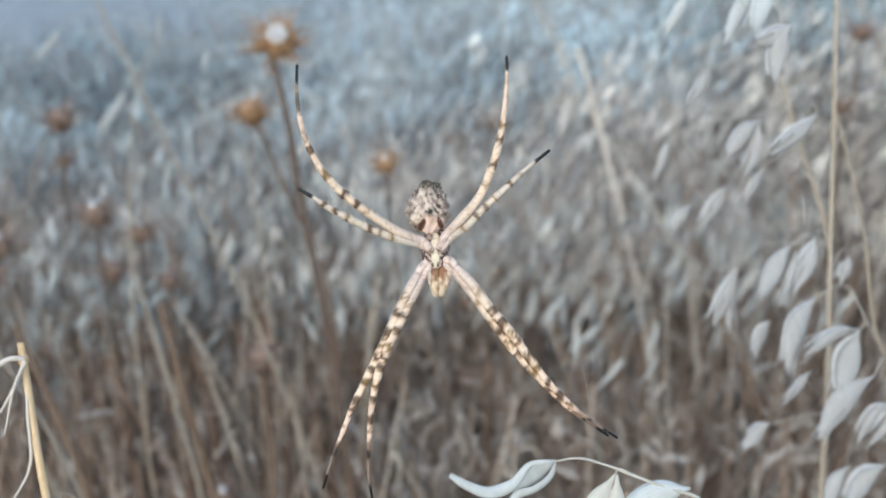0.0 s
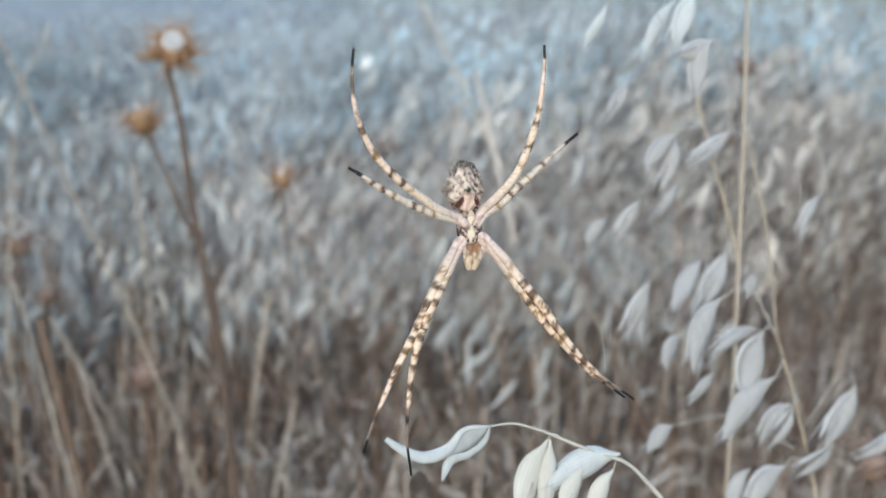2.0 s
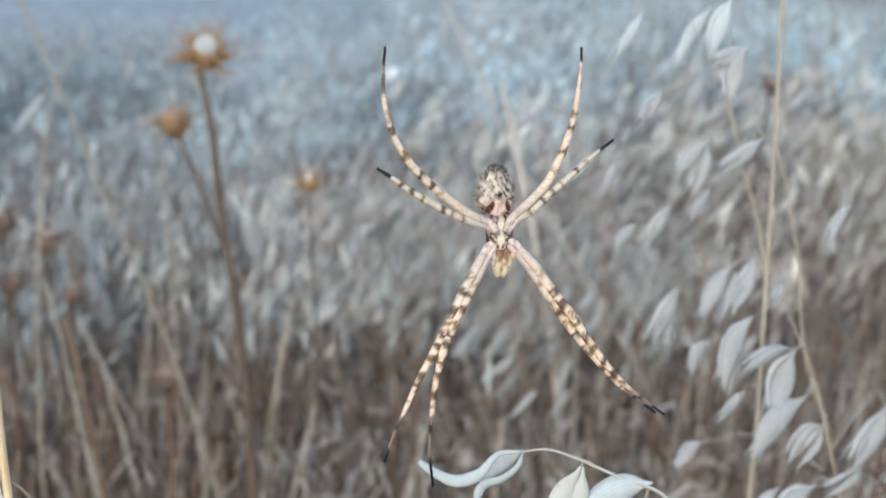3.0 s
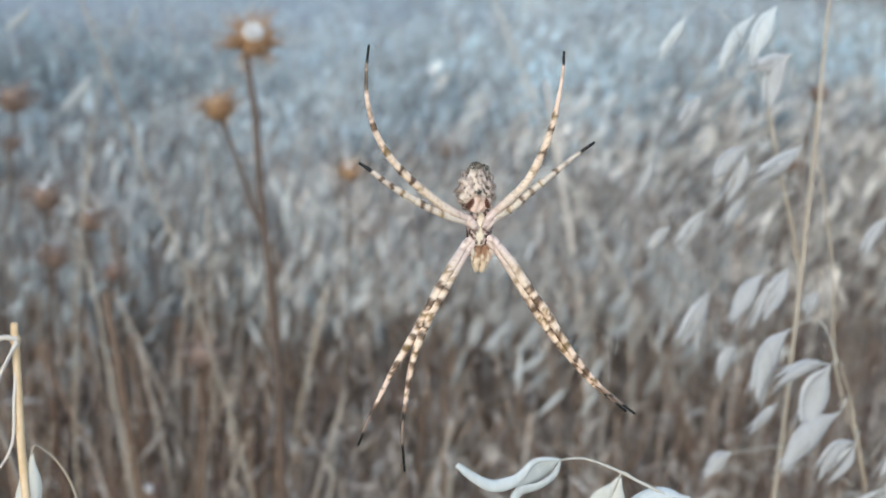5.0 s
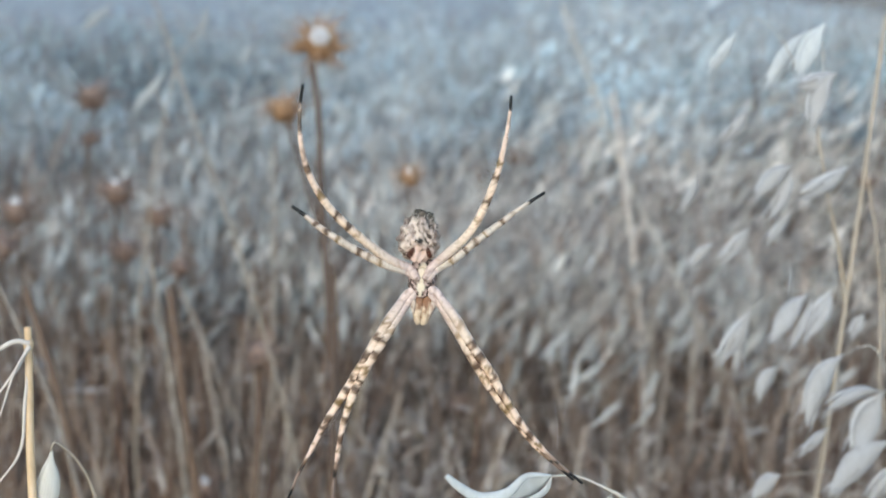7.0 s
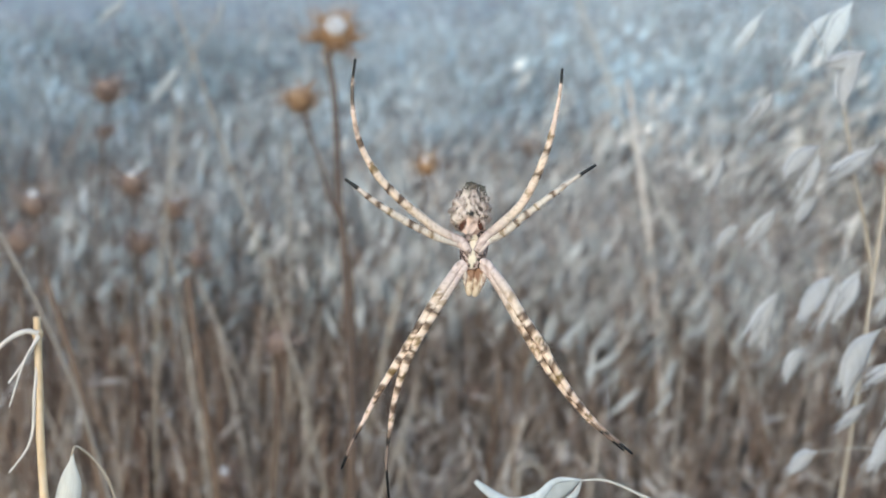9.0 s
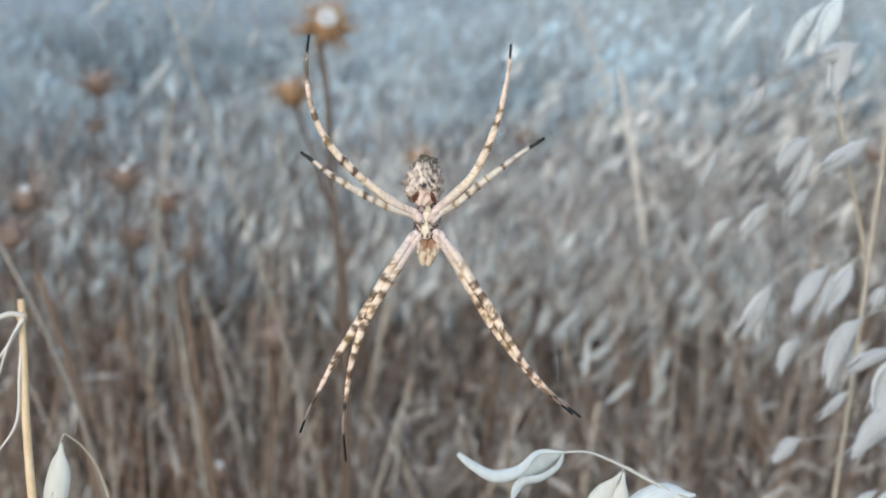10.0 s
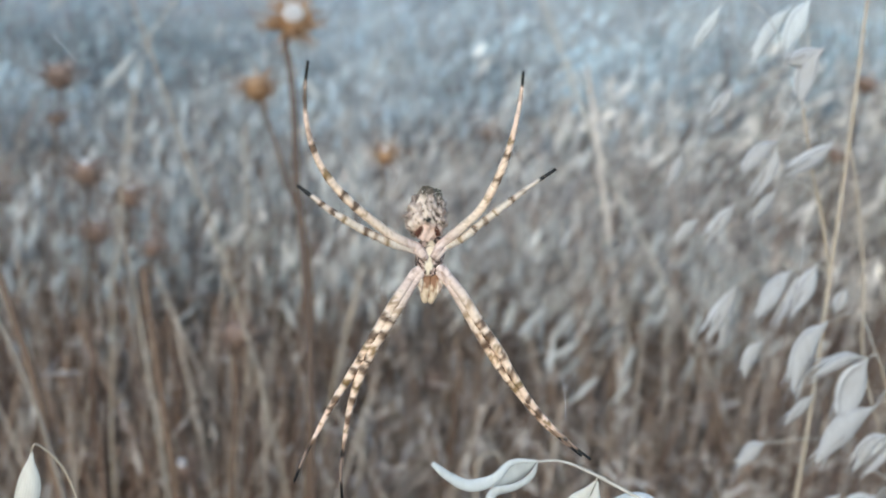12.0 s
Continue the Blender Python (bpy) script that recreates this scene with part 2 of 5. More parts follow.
# ------------------------------------------------------------------ field
def field_tubes(paths, radii, sides=3):
    """Many thin stems at once: paths (N, K, 3), radii (N, K)."""
    n, k, _ = paths.shape
    ang = np.arange(sides) * 2 * math.pi / sides
    ring = np.stack([np.cos(ang), np.sin(ang), 0 * ang], -1)
    v = paths[:, :, None, :] + radii[:, :, None, None] * ring
    base = np.arange(n * k).reshape(n, k)[:, :-1, None] * sides
    j = np.arange(sides)
    a, b = base + j, base + (j + 1) % sides
    return v.reshape(-1, 3), np.stack([a, b, b + sides, a + sides], -1).reshape(-1, 4)


def field_blades(start, way, length, width, normal, curl, rows=5):
    """Many folded leaf-shaped pieces at once."""
    n = len(start)
    f = np.linspace(0, 1, rows)
    side = np.cross(way, normal)
    side /= np.linalg.norm(side, axis=1)[:, None] + 1e-9
    nrm = np.cross(side, way)
    shape = np.sin(math.pi * np.clip(f * 0.97 + 0.03, 0, 1) ** 0.75)
    mid = start[:, None] + way[:, None] * (f[None, :, None] * length[:, None, None]) + nrm[:, None] * (curl[:, None, None] * length[:, None, None] * (f ** 2)[None, :, None])
    wd = (width[:, None] * shape[None])[..., None] * 0.5
    left = mid - side[:, None] * wd - nrm[:, None] * wd * 0.6
    right = mid + side[:, None] * wd - nrm[:, None] * wd * 0.6
    v = np.stack([left, mid, right], 2).reshape(-1, 3)
    base = (np.arange(n)[:, None] * rows + np.arange(rows - 1)[None]) [..., None] * 3 + np.arange(2)
    return v, np.stack([base, base + 1, base + 4, base + 3], -1).reshape(-1, 4)


def build_field():
    rng = np.random.default_rng(4)

    def spots(n, y0, y1, power=1.0, spread=0.62):
        y = y0 + (y1 - y0) * rng.random(n) ** power
        x = (rng.random(n) * 2 - 1) * (spread * y + 0.12)
        return x, y

    # upright dead stems, thinner towards the oats
    n = 5600
    x, y = spots(n, 0.60, 2.7, 1.4)
    keep = (x < -0.05 * y) | (y > 1.3) | (rng.random(n) < 0.3 + 0.5 * np.clip(x / y * 5 - 0.8, 0, 1))
    x, y = x[keep], y[keep]
    n = len(x)
    h = (0.22 + 0.16 * rng.random(n) + 0.05 * np.clip(x / (0.45 * y) * 0.5 + 0.5, 0, 1)) * (1 - 0.3 * np.clip((y - 1.1) / 0.8, 0, 1))
    lean = rng.normal(0, 0.19, (n, 2)) + (0.03, 0)
    f = np.linspace(0, 1, 5)
    bend = rng.normal(0, 0.05, (n, 2))
    paths = np.zeros((n, 5, 3))
    for a, c in ((0, x), (1, y)):
        paths[:, :, a] = c[:, None] + lean[:, a, None] * h[:, None] * f + bend[:, a, None] * h[:, None] * f ** 2
    paths[:, :, 2] = h[:, None] * f
    radii = (0.0006 + 0.0010 * rng.random(n) ** 2)[:, None] * np.linspace(1.1, 0.6, 5)
    v, fc = field_tubes(paths, radii)
    raw("dead_stems", v, fc, FIELD_STEM, "dense upright brown and grey dead grass stems", "dry grass")

    # stouter stems at the field's near edge
    n = 330
    x, y = spots(n, 0.52, 1.15, 1.0)
    keep = (x < -0.05 * y) | (rng.random(n) < 0.55)
    x, y = x[keep], y[keep]
    n = len(x)
    h = (0.24 + 0.16 * rng.random(n)) * (0.75 + 0.3 * y)
    f = np.linspace(0, 1, 7)
    lean, bend = rng.normal(0, 0.12, (n, 2)), rng.normal(0, 0.10, (n, 2))
    paths = np.zeros((n, 7, 3))
    for a, c in ((0, x), (1, y)):
        paths[:, :, a] = c[:, None] + lean[:, a, None] * h[:, None] * f + bend[:, a, None] * h[:, None] * f ** 2
    paths[:, :, 2] = h[:, None] * f
    v, fc = field_tubes(paths, (0.0006 + 0.0007 * rng.random(n))[:, None] * np.linspace(1.2, 0.7, 7), 5)
    raw("grass_stems", v, fc, FIELD_STEM, "stouter straw and brown grass stems at the field's near edge", "dry grass")

    # curled dead leaves between the stems
    n = 30000
    x, y = spots(n, 0.64, 2.4, 1.5)
    keep = (x > -0.10 * y) | (rng.random(n) < 0.5)
    x, y = x[keep], y[keep]
    n = len(x)
    z = 0.01 + 0.32 * rng.random(n)
    way = rng.normal(0, 1, (n, 3)) * (0.45, 0.45, 0.9)
    way /= np.linalg.norm(way, axis=1)[:, None]
    v, fc = field_blades(np.stack([x, y, z], -1), way, 0.012 + 0.026 * rng.random(n), 0.0013 + 0.0019 * rng.random(n), rng.normal(0, 1, (n, 3)), rng.normal(0, 0.35, n), 5)
    raw("dead_leaves", v, fc, DRY_LEAF, "curled grey-brown dead grass leaves among the stems", "dry leaves")

    # wild oats: thin stems, nodding panicles of pale spikelets
    n = 4500
    x, y = spots(n, 0.95, 4.2, 1.3)
    near_right = 20
    y[:near_right] = 0.72 + 0.40 * rng.random(near_right)
    x[:near_right] = (0.20 + 0.38 * rng.random(near_right)) * (y[:near_right] + 0.1)
    right = np.clip(x / (0.45 * y) * 0.5 + 0.5, 0, 1)
    h = 0.345 + 0.075 * rng.random(n) + 0.23 * right ** 1.3
    h[:near_right] = 0.56 + 0.10 * rng.random(near_right)
    y = np.where(y > 2.3 + 1.9 * right, 0.95 + (y - 0.95) * 0.4, y)
    low = 1150
    y[-low:] = 0.76 + 0.75 * rng.random(low) ** 1.3
    x[-low:] = (-0.46 + 0.90 * rng.random(low)) * y[-low:]
    h[-low:] = 0.06 + 0.27 * rng.random(low)
    right[-low:] = 0.4
    thin = (right > 0.5) & (y < 1.7) & (h > 0.33) & (rng.random(n) < 0.62)
    y = np.where(thin, 1.8 + 2.0 * rng.random(n), y)
    x = np.where(thin, (0.05 + 0.5 * rng.random(n)) * y, x)
    # a loose drift of half-height plants in front of the brown stems
    drift = slice(near_right, near_right + 140)
    y[drift] = 0.76 + 0.60 * rng.random(140)
    x[drift] = (0.05 + 0.39 * rng.random(140)) * y[drift]
    h[drift] = 0.70 - 0.30 * y[drift] + (0.11 * rng.random(140) - 0.02) * y[drift]
    right[drift] = 0.75
    lean = np.stack([rng.normal(-0.02, 0.07, n), rng.normal(-0.02, 0.07, n)], -1)
    f = np.linspace(0, 1, 5)
    paths = np.zeros((n, 5, 3))
    paths[:, :, 0] = x[:, None] + lean[:, :1] * f - 0.05 * f ** 3
    paths[:, :, 1] = y[:, None] + lean[:, 1:] * f
    paths[:, :, 2] = h[:, None] * (f - 0.06 * f ** 4)
    # the foremost tall plants stand as things of their own
    tall = np.argsort(y[:n - low])[:135]
    rest = np.setdiff1d(np.arange(n), tall)
    v, fc = field_tubes(paths[rest], np.full((len(rest), 1), 0.0008) * np.linspace(1.2, 0.5, 5))
    raw("oat_stems", v, fc, FIELD_STEM, "thin straw stems of dead wild oats", "dry grass")
    per = 17
    m = n * per
    who = np.repeat(np.arange(n), per)
    along = 0.70 + 0.30 * rng.random(m) - 0.12 * right[who] * rng.random(m)
    in_drift = (who >= near_right) & (who < near_right + 140)
    along = np.where(in_drift, 0.84 + 0.16 * (along - 0.58) / 0.42, along)
    node = np.interp(along, f, np.arange(5))
    lo = np.clip(node.astype(int), 0, 3)
    fr = (node - lo)[:, None]
    at = paths[who, lo] * (1 - fr) + paths[who, lo + 1] * fr
    ang = rng.random(m) * 2 * math.pi
    reach = 0.012 + 0.05 * rng.random(m)
    hang = at + np.stack([np.cos(ang) * reach, np.sin(ang) * reach, 0.006 - 0.25 * reach], -1)
    ped = np.stack([at, (at + hang) / 2 + (0, 0, 0.012), hang], 1)
    back = np.isin(who, rest)
    seen = back & (y[who] < 1.7)
    v, fc = field_tubes(ped[seen][:, ::2], np.full((seen.sum(), 2), 0.00022))
    raw("oat_pedicels", v, fc, FIELD_STEM, "hair-thin stalks of wild oat spikelets", "dry grass")
    # plants weather at random, hang their own way; tone also follows distance and side
    worn_tone = np.clip(0.97 + 1.0 * np.array([noise.noise((a * 5.0, b * 3.0, 1.0)) for a, b in zip(x, y)]) + rng.normal(0, 0.10, n), 0.45, 1.35)
    # low plants darker, and the nearest of the drift
    worn_tone[-low:] = 0.56 + 0.22 * worn_tone[-low:]
    worn_tone[drift] = np.clip(worn_tone[drift] + 0.18, 1.0, 1.32) * np.clip(0.72 + (y[drift] - 0.76) * 1.4, 0.7, 1.0)
    # tone shifts with distance and side
    worn_tone -= 0.10 * (1 - right) + 0.22 * np.clip((1.4 - y) / 0.35, 0, 1) * np.clip(3.3 - right * 5, 0, 1) + 0.27 * np.clip((1.8 - y) / 0.8, 0, 1) * np.clip(right * 4 - 2.6, 0, 1) - 0.13 * np.exp(-((x / y - 0.03) / 0.19) ** 2) + 0.14 * np.clip((y - 1.5) / 0.8, 0, 1) * (1 - right)
    worn_tone += 0.14 * np.clip((y - 1.7) / 0.8, 0, 1) * np.clip(right * 2 - 0.6, 0, 1)
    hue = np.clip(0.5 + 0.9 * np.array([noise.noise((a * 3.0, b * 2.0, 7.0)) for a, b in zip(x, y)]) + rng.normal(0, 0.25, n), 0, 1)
    # nearer plants warmer, farther ones bluer: sky light put into the tint
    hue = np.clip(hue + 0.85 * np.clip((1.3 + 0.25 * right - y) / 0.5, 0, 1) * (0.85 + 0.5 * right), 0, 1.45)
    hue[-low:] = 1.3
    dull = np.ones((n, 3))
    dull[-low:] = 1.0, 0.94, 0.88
    dull[drift] = 1.0, 0.99, 0.985
    skylit_coat = worn_tone[:, None] * dull * ((1 - hue[:, None]) * np.array((0.82, 1.0, 1.10)) + hue[:, None] * np.array((1.0, 0.98, 0.95)))
    swing = -0.10 - 0.30 * right - 0.18 * np.clip((y - 1.2) / 1.5, 0, 1) * right + rng.normal(0, 0.24, n)
    swing[-low:] *= 0.5
    swing[drift] = rng.normal(-0.12, 0.2, 140)
    swing = np.clip(swing, -0.8, 0.6)
    grown = 0.75 + 0.45 * rng.random(n)
    grown[-low:] *= 0.55
    grown[drift] *= 0.9
    starts, ways, lens, wid, nor, cur = [], [], [], [], [], []
    bleach = 0.98 + np.clip(rng.normal(0, 0.20, m), -0.45, 0.45) * (0.55 + 0.45 * right[who]) * (1 - 0.6 * np.clip((y[who] - 1.2) / 1.2, 0, 1))
    broad = (0.42 + 0.24 * right[who]) * (1 - 0.25 * np.clip((y[who] - 1.4) / 1.5, 0, 1))
    tilt = rng.normal(0, 0.24, m)
    for side in (-1, 1):
        way = np.stack([swing[who] + 0.15 * side + tilt, rng.normal(0, 0.25, m), -np.ones(m)], -1)
        starts.append(hang)
        ways.append(way / np.linalg.norm(way, axis=1)[:, None])
        lens.append((0.022 + 0.014 * rng.random(m)) * grown[who])
        wid.append((0.0042 + 0.0028 * rng.random(m)) * grown[who] * broad)
        nor.append(np.stack([side * 0.8 + rng.normal(0, 0.4, m), rng.normal(-0.6, 0.6, m), rng.normal(0.2, 0.3, m)], -1))
        cur.append(rng.normal(0.05, 0.12, m))
    glumes = [np.concatenate(a) for a in (starts, ways, lens, wid, nor, cur)]
    both = np.concatenate([back & (y[who] < 2.0), back])
    v, fc = field_blades(*(a[both] for a in glumes), rows=4)
    raw("oat_spikelets", v, fc, FIELD_GLUME, "pale papery hanging spikelets of dead wild oats", "wild oats", "stuff", np.repeat(np.tile(skylit_coat[who] * bleach[:, None], (2, 1))[both], 12, axis=0))
    for i in tall:
        plant = thing("wild_oat", tuple(paths[i, 0]), "dead wild oat with grey papery hanging spikelets", "wild oat", "wild oats in the field")
        part("stem", field_tubes(paths[i:i + 1], np.full((1, 1), 0.0008) * np.linspace(1.2, 0.5, 5), 5), FIELD_STEM, plant)
        mine = np.flatnonzero(who == i)
        for k in mine:
            part("pedicel", field_tubes(ped[k:k + 1], np.full((1, 3), 0.00022)), FIELD_STEM, plant)
            ob = part("spikelet", field_blades(*(a[[k, k + m]] for a in glumes)), FIELD_GLUME, plant)
            tint(ob.data, [skylit_coat[i] * bleach[k]] * 30)


def build_field_sides():
    """The same field to both sides, sparser, up to the track."""
    rng = np.random.default_rng(9)
    n = 15000
    x, y = rng.uniform(-4.4, 4.4, n), rng.uniform(0.45, 2.65, n)
    keep = np.abs(x) > 0.64 * y + 0.14
    x, y = x[keep], y[keep]
    n = len(x)
    h = 0.24 + 0.2 * rng.random(n)
    f = np.linspace(0, 1, 4)
    lean = rng.normal(0, 0.19, (n, 2))
    paths = np.stack([x[:, None] + lean[:, :1] * h[:, None] * f, y[:, None] + lean[:, 1:] * h[:, None] * f, h[:, None] * f], -1)
    v, fc = field_tubes(paths, (0.0007 + 0.0008 * rng.random(n))[:, None] * np.linspace(1.1, 0.6, 4))
    raw("side_stems", v, fc, FIELD_STEM, "upright brown and grey dead grass stems beside the web", "dry grass")
    per = 10
    at = np.repeat(paths[::6, -1], per, axis=0)
    m = len(at)
    start = at + np.stack([rng.normal(0, 0.03, m), rng.normal(0, 0.03, m), rng.uniform(-0.10, 0.02, m)], -1)
    way = np.stack([rng.normal(-0.2, 0.25, m), rng.normal(0, 0.25, m), -np.ones(m)], -1)
    way /= np.linalg.norm(way, axis=1)[:, None]
    v, fc = field_blades(start, way, rng.uniform(0.02, 0.034, m), rng.uniform(0.003, 0.0045, m), rng.normal(0, 1, (m, 3)), rng.normal(0.05, 0.12, m), 4)
    raw("side_spikelets", v, fc, FIELD_GLUME, "pale papery wild oat spikelets beside the web", "wild oats", "stuff", np.repeat(rng.uniform(0.7, 1.1, (m, 1)) * np.ones((1, 3)), 12, axis=0))


# ------------------------------------------------------------------ thistles
def thistle_head(plant, centre, size, way, down=0.0, separate=False, mat=None):
    """A dry head: a bulb of overlapping spiny bracts, with white down on top where it has opened."""
    c, w = np.array(centre, float), np.array(way, float)
    w /= np.linalg.norm(w)
    s = np.cross(w, (0.2, 0.9, 0.1))
    s /= np.linalg.norm(s)
    u = np.cross(w, s)
    r = size / 2
    bulb = tube([c - w * r * 0.85, c - w * r * 0.5, c, c + w * r * 0.45, c + w * r * 0.6], [r * 0.15, r * 0.62, r * 0.72, r * 0.5, r * 0.25], 12, 12)
    head = part("flower_head", bulb, mat or BRACT, plant, "dry brown spiny thistle head")
    rnd = random.Random(int(size * 1e5) + int(abs(c[0]) * 1e4))
    v, f = [], []
    for ring, (h, out, n) in enumerate(((-0.6, 0.5, 8), (-0.3, 0.66, 10), (0.05, 0.7, 12), (0.36, 0.58, 11))):
        for k in range(n):
            a = 2 * math.pi * (k + 0.5 * (ring % 2)) / n + rnd.uniform(-0.15, 0.15)
            d = math.cos(a) * s + math.sin(a) * u
            b = c + w * r * h + d * r * out
            reach = rnd.uniform(0.4, 1.5)
            tip = b + (d * reach + w * rnd.uniform(-0.1, 0.85)) * r
            if separate:
                v, f = [], []
            blade([b - d * r * 0.1 - w * r * 0.15, b + d * r * 0.06, (b + tip) / 2, tip], [r * 0.26, r * 0.28, r * 0.11, r * 0.03], d, 0.3, 6, v, f, r * 0.03)
            if separate:
                part("bract", (v, f), mat or BRACT, head)
    if not separate:
        part("bract_rosette", (v, f), mat or BRACT, head)
    if down:
        v, f = [], []
        for k in range(170):
            a, q = rnd.random() * 2 * math.pi, rnd.random() ** 0.7 * 0.38 * down
            d = (math.cos(a) * s + math.sin(a) * u) * q
            b = c + w * r * 0.35 + d * r
            tip = b + w * r * rnd.uniform(0.25, 0.5) + d * r * 0.5
            tube([b, (b + tip) / 2, tip], [r * 0.05, r * 0.05, r * 0.03], 4, 3, v, f)
        part("down_tuft", (v, f), TUFT, head, "white silky down")
    return head


def thistle(stem, heads, label, radius=0.0016, branches=()):
    """stem: points from the foot up; heads: (centre, size, way, down)."""
    plant = thing("thistle", stem[0], label, "thistle", "dry thistles in the field")
    part("stem", tube(stem, [radius * 1.5, radius * 1.2, radius], 8, 28), BROWN_STEM, plant)
    for b in branches:
        part("branch", tube(b, [radius * 0.8, radius * 0.6], 6, 14), BROWN_STEM, plant)
    for h in heads:
        thistle_head(plant, *h)
    return plant


def foot(p, dx=0.0, dy=0.0):
    return (p[0] + dx, p[1] + dy, -0.005)


def ground_end(points):
    """Where a stalk that goes on as its last two points lead meets the soil, not much farther off than they are."""
    a, b = np.array(points[-2]), np.array(points[-1])
    d = (b - a) / np.linalg.norm(b - a)
    k = (b[2] + 0.005) / max(0.35, -d[2])
    return (b[0] + d[0] * k * 0.7, b[1] + d[1] * k * 0.5, -0.005)


def build_thistles():
    a, b, c, d = (-0.0989, 0.6058, 0.5956), (-0.0924, 0.5978, 0.5734), (-0.0832, 0.5835, 0.5196), (-0.0739, 0.5723, 0.4743)
    thistle([foot(d, 0.03, 0.03), d, c, b, a], [((-0.0955, 0.6099, 0.6060), 0.0235, (0.05, -1.0, 1), 1.0, True), ((-0.1160, 0.6211, 0.5622), 0.0200, (-0.3, -0.3, 1), 0.0, True)],
            "tall dry thistle with a white-tufted head and a closed brown one", 0.0019, [[(-0.0826, 0.5826, 0.5025), (-0.0987, 0.5988, 0.5324), (-0.1122, 0.6172, 0.5538), (-0.1160, 0.6195, 0.5602)]])
    h = (-0.0339, 0.5999, 0.5356)
    thistle([foot(h, 0.02, 0.05), (h[0] + 0.008, h[1] + 0.02, h[2] - 0.12), (h[0], h[1], h[2] - 0.008)], [(h, 0.0135, (-0.2, -0.5, 1), 0.35)], "thin dry thistle with one small orange-brown head", 0.0006)
    for h, size, down, kind in (
        ((-0.2382, 0.6806, 0.4780), 0.0220, 0.35, "dry thistle with a brown head and a trace of down"),
        ((-0.2130, 0.6956, 0.4592), 0.0190, 0.2, "dry thistle with a small brown head"),
        ((-0.2034, 0.7218, 0.4121), 0.0160, 0.0, "short dry thistle with a rusty round head"),
        ((-0.1216, 0.6311, 0.3937), 0.0230, 0.0, "low dry thistle with a broad rusty head"),
        ((-0.3458, 0.9260, 0.4876), 0.0290, 0.0, "far dry thistle with a dark brown head"),
        ((-0.3532, 0.9426, 0.4437), 0.0150, 0.0, "far dry thistle with a small dark head"),
        ((-0.2529, 0.7426, 0.4124), 0.0220, 0.0, "dry thistle with a dull brown head"),
        ((-0.3047, 0.6730, 0.4576), 0.0220, 0.5, "dry thistle with a pale open head"),
        ((-0.3041, 0.6458, 0.4397), 0.0230, 0.0, "dry thistle with a dark brown closed head"),
        ((0.0586, 1.1748, 0.4266), 0.0270, 0.0, "far dry thistle with a reddish brown head"),
        ((0.0206, 0.8525, 0.2628), 0.0220, 0.0, "low dry thistle with a rusty head among the stems"),
        ((-0.1512, 0.6187, 0.2945), 0.0160, 0.8, "low dry thistle with a pale tufted head"),
        ((0.3151, 0.7924, 0.5853), 0.0160, 0.0, "dry thistle with a small dark head behind the oats"),
        ((0.1803, 0.3041, 0.5180), 0.0150, 0.0, "low dry thistle with a dark head under the oats"),
        ((0.3440, 0.8879, 0.5080), 0.0150, 0.0, "far dry thistle with a small dark head"),
    ):
        lean = 0.05 * math.sin(h[0] * 40)
        thistle([foot(h, lean, 0.04), (h[0] + lean * 0.5, h[1] + 0.02, h[2] * 0.5), (h[0], h[1], h[2] - size * 0.4)], [(h, size, (0.1 * math.sin(h[2] * 90), -0.2, 1), down, False, DULL_BRACT)], kind, 0.0011)


# ------------------------------------------------------------------ single tall stems
def stalk(points, radius, mat, label, steps=24, upright=False):
    end = foot(points[-1], 0.0, 0.03) if upright else ground_end(points)
    ob = thing("grass_stalk", end, label, "grass stalk", "single dry stalks in the field")
    part("stem", tube(list(points) + [end], [radius * 0.85, radius, radius * 1.05], 7, steps), mat, ob)
    return ob


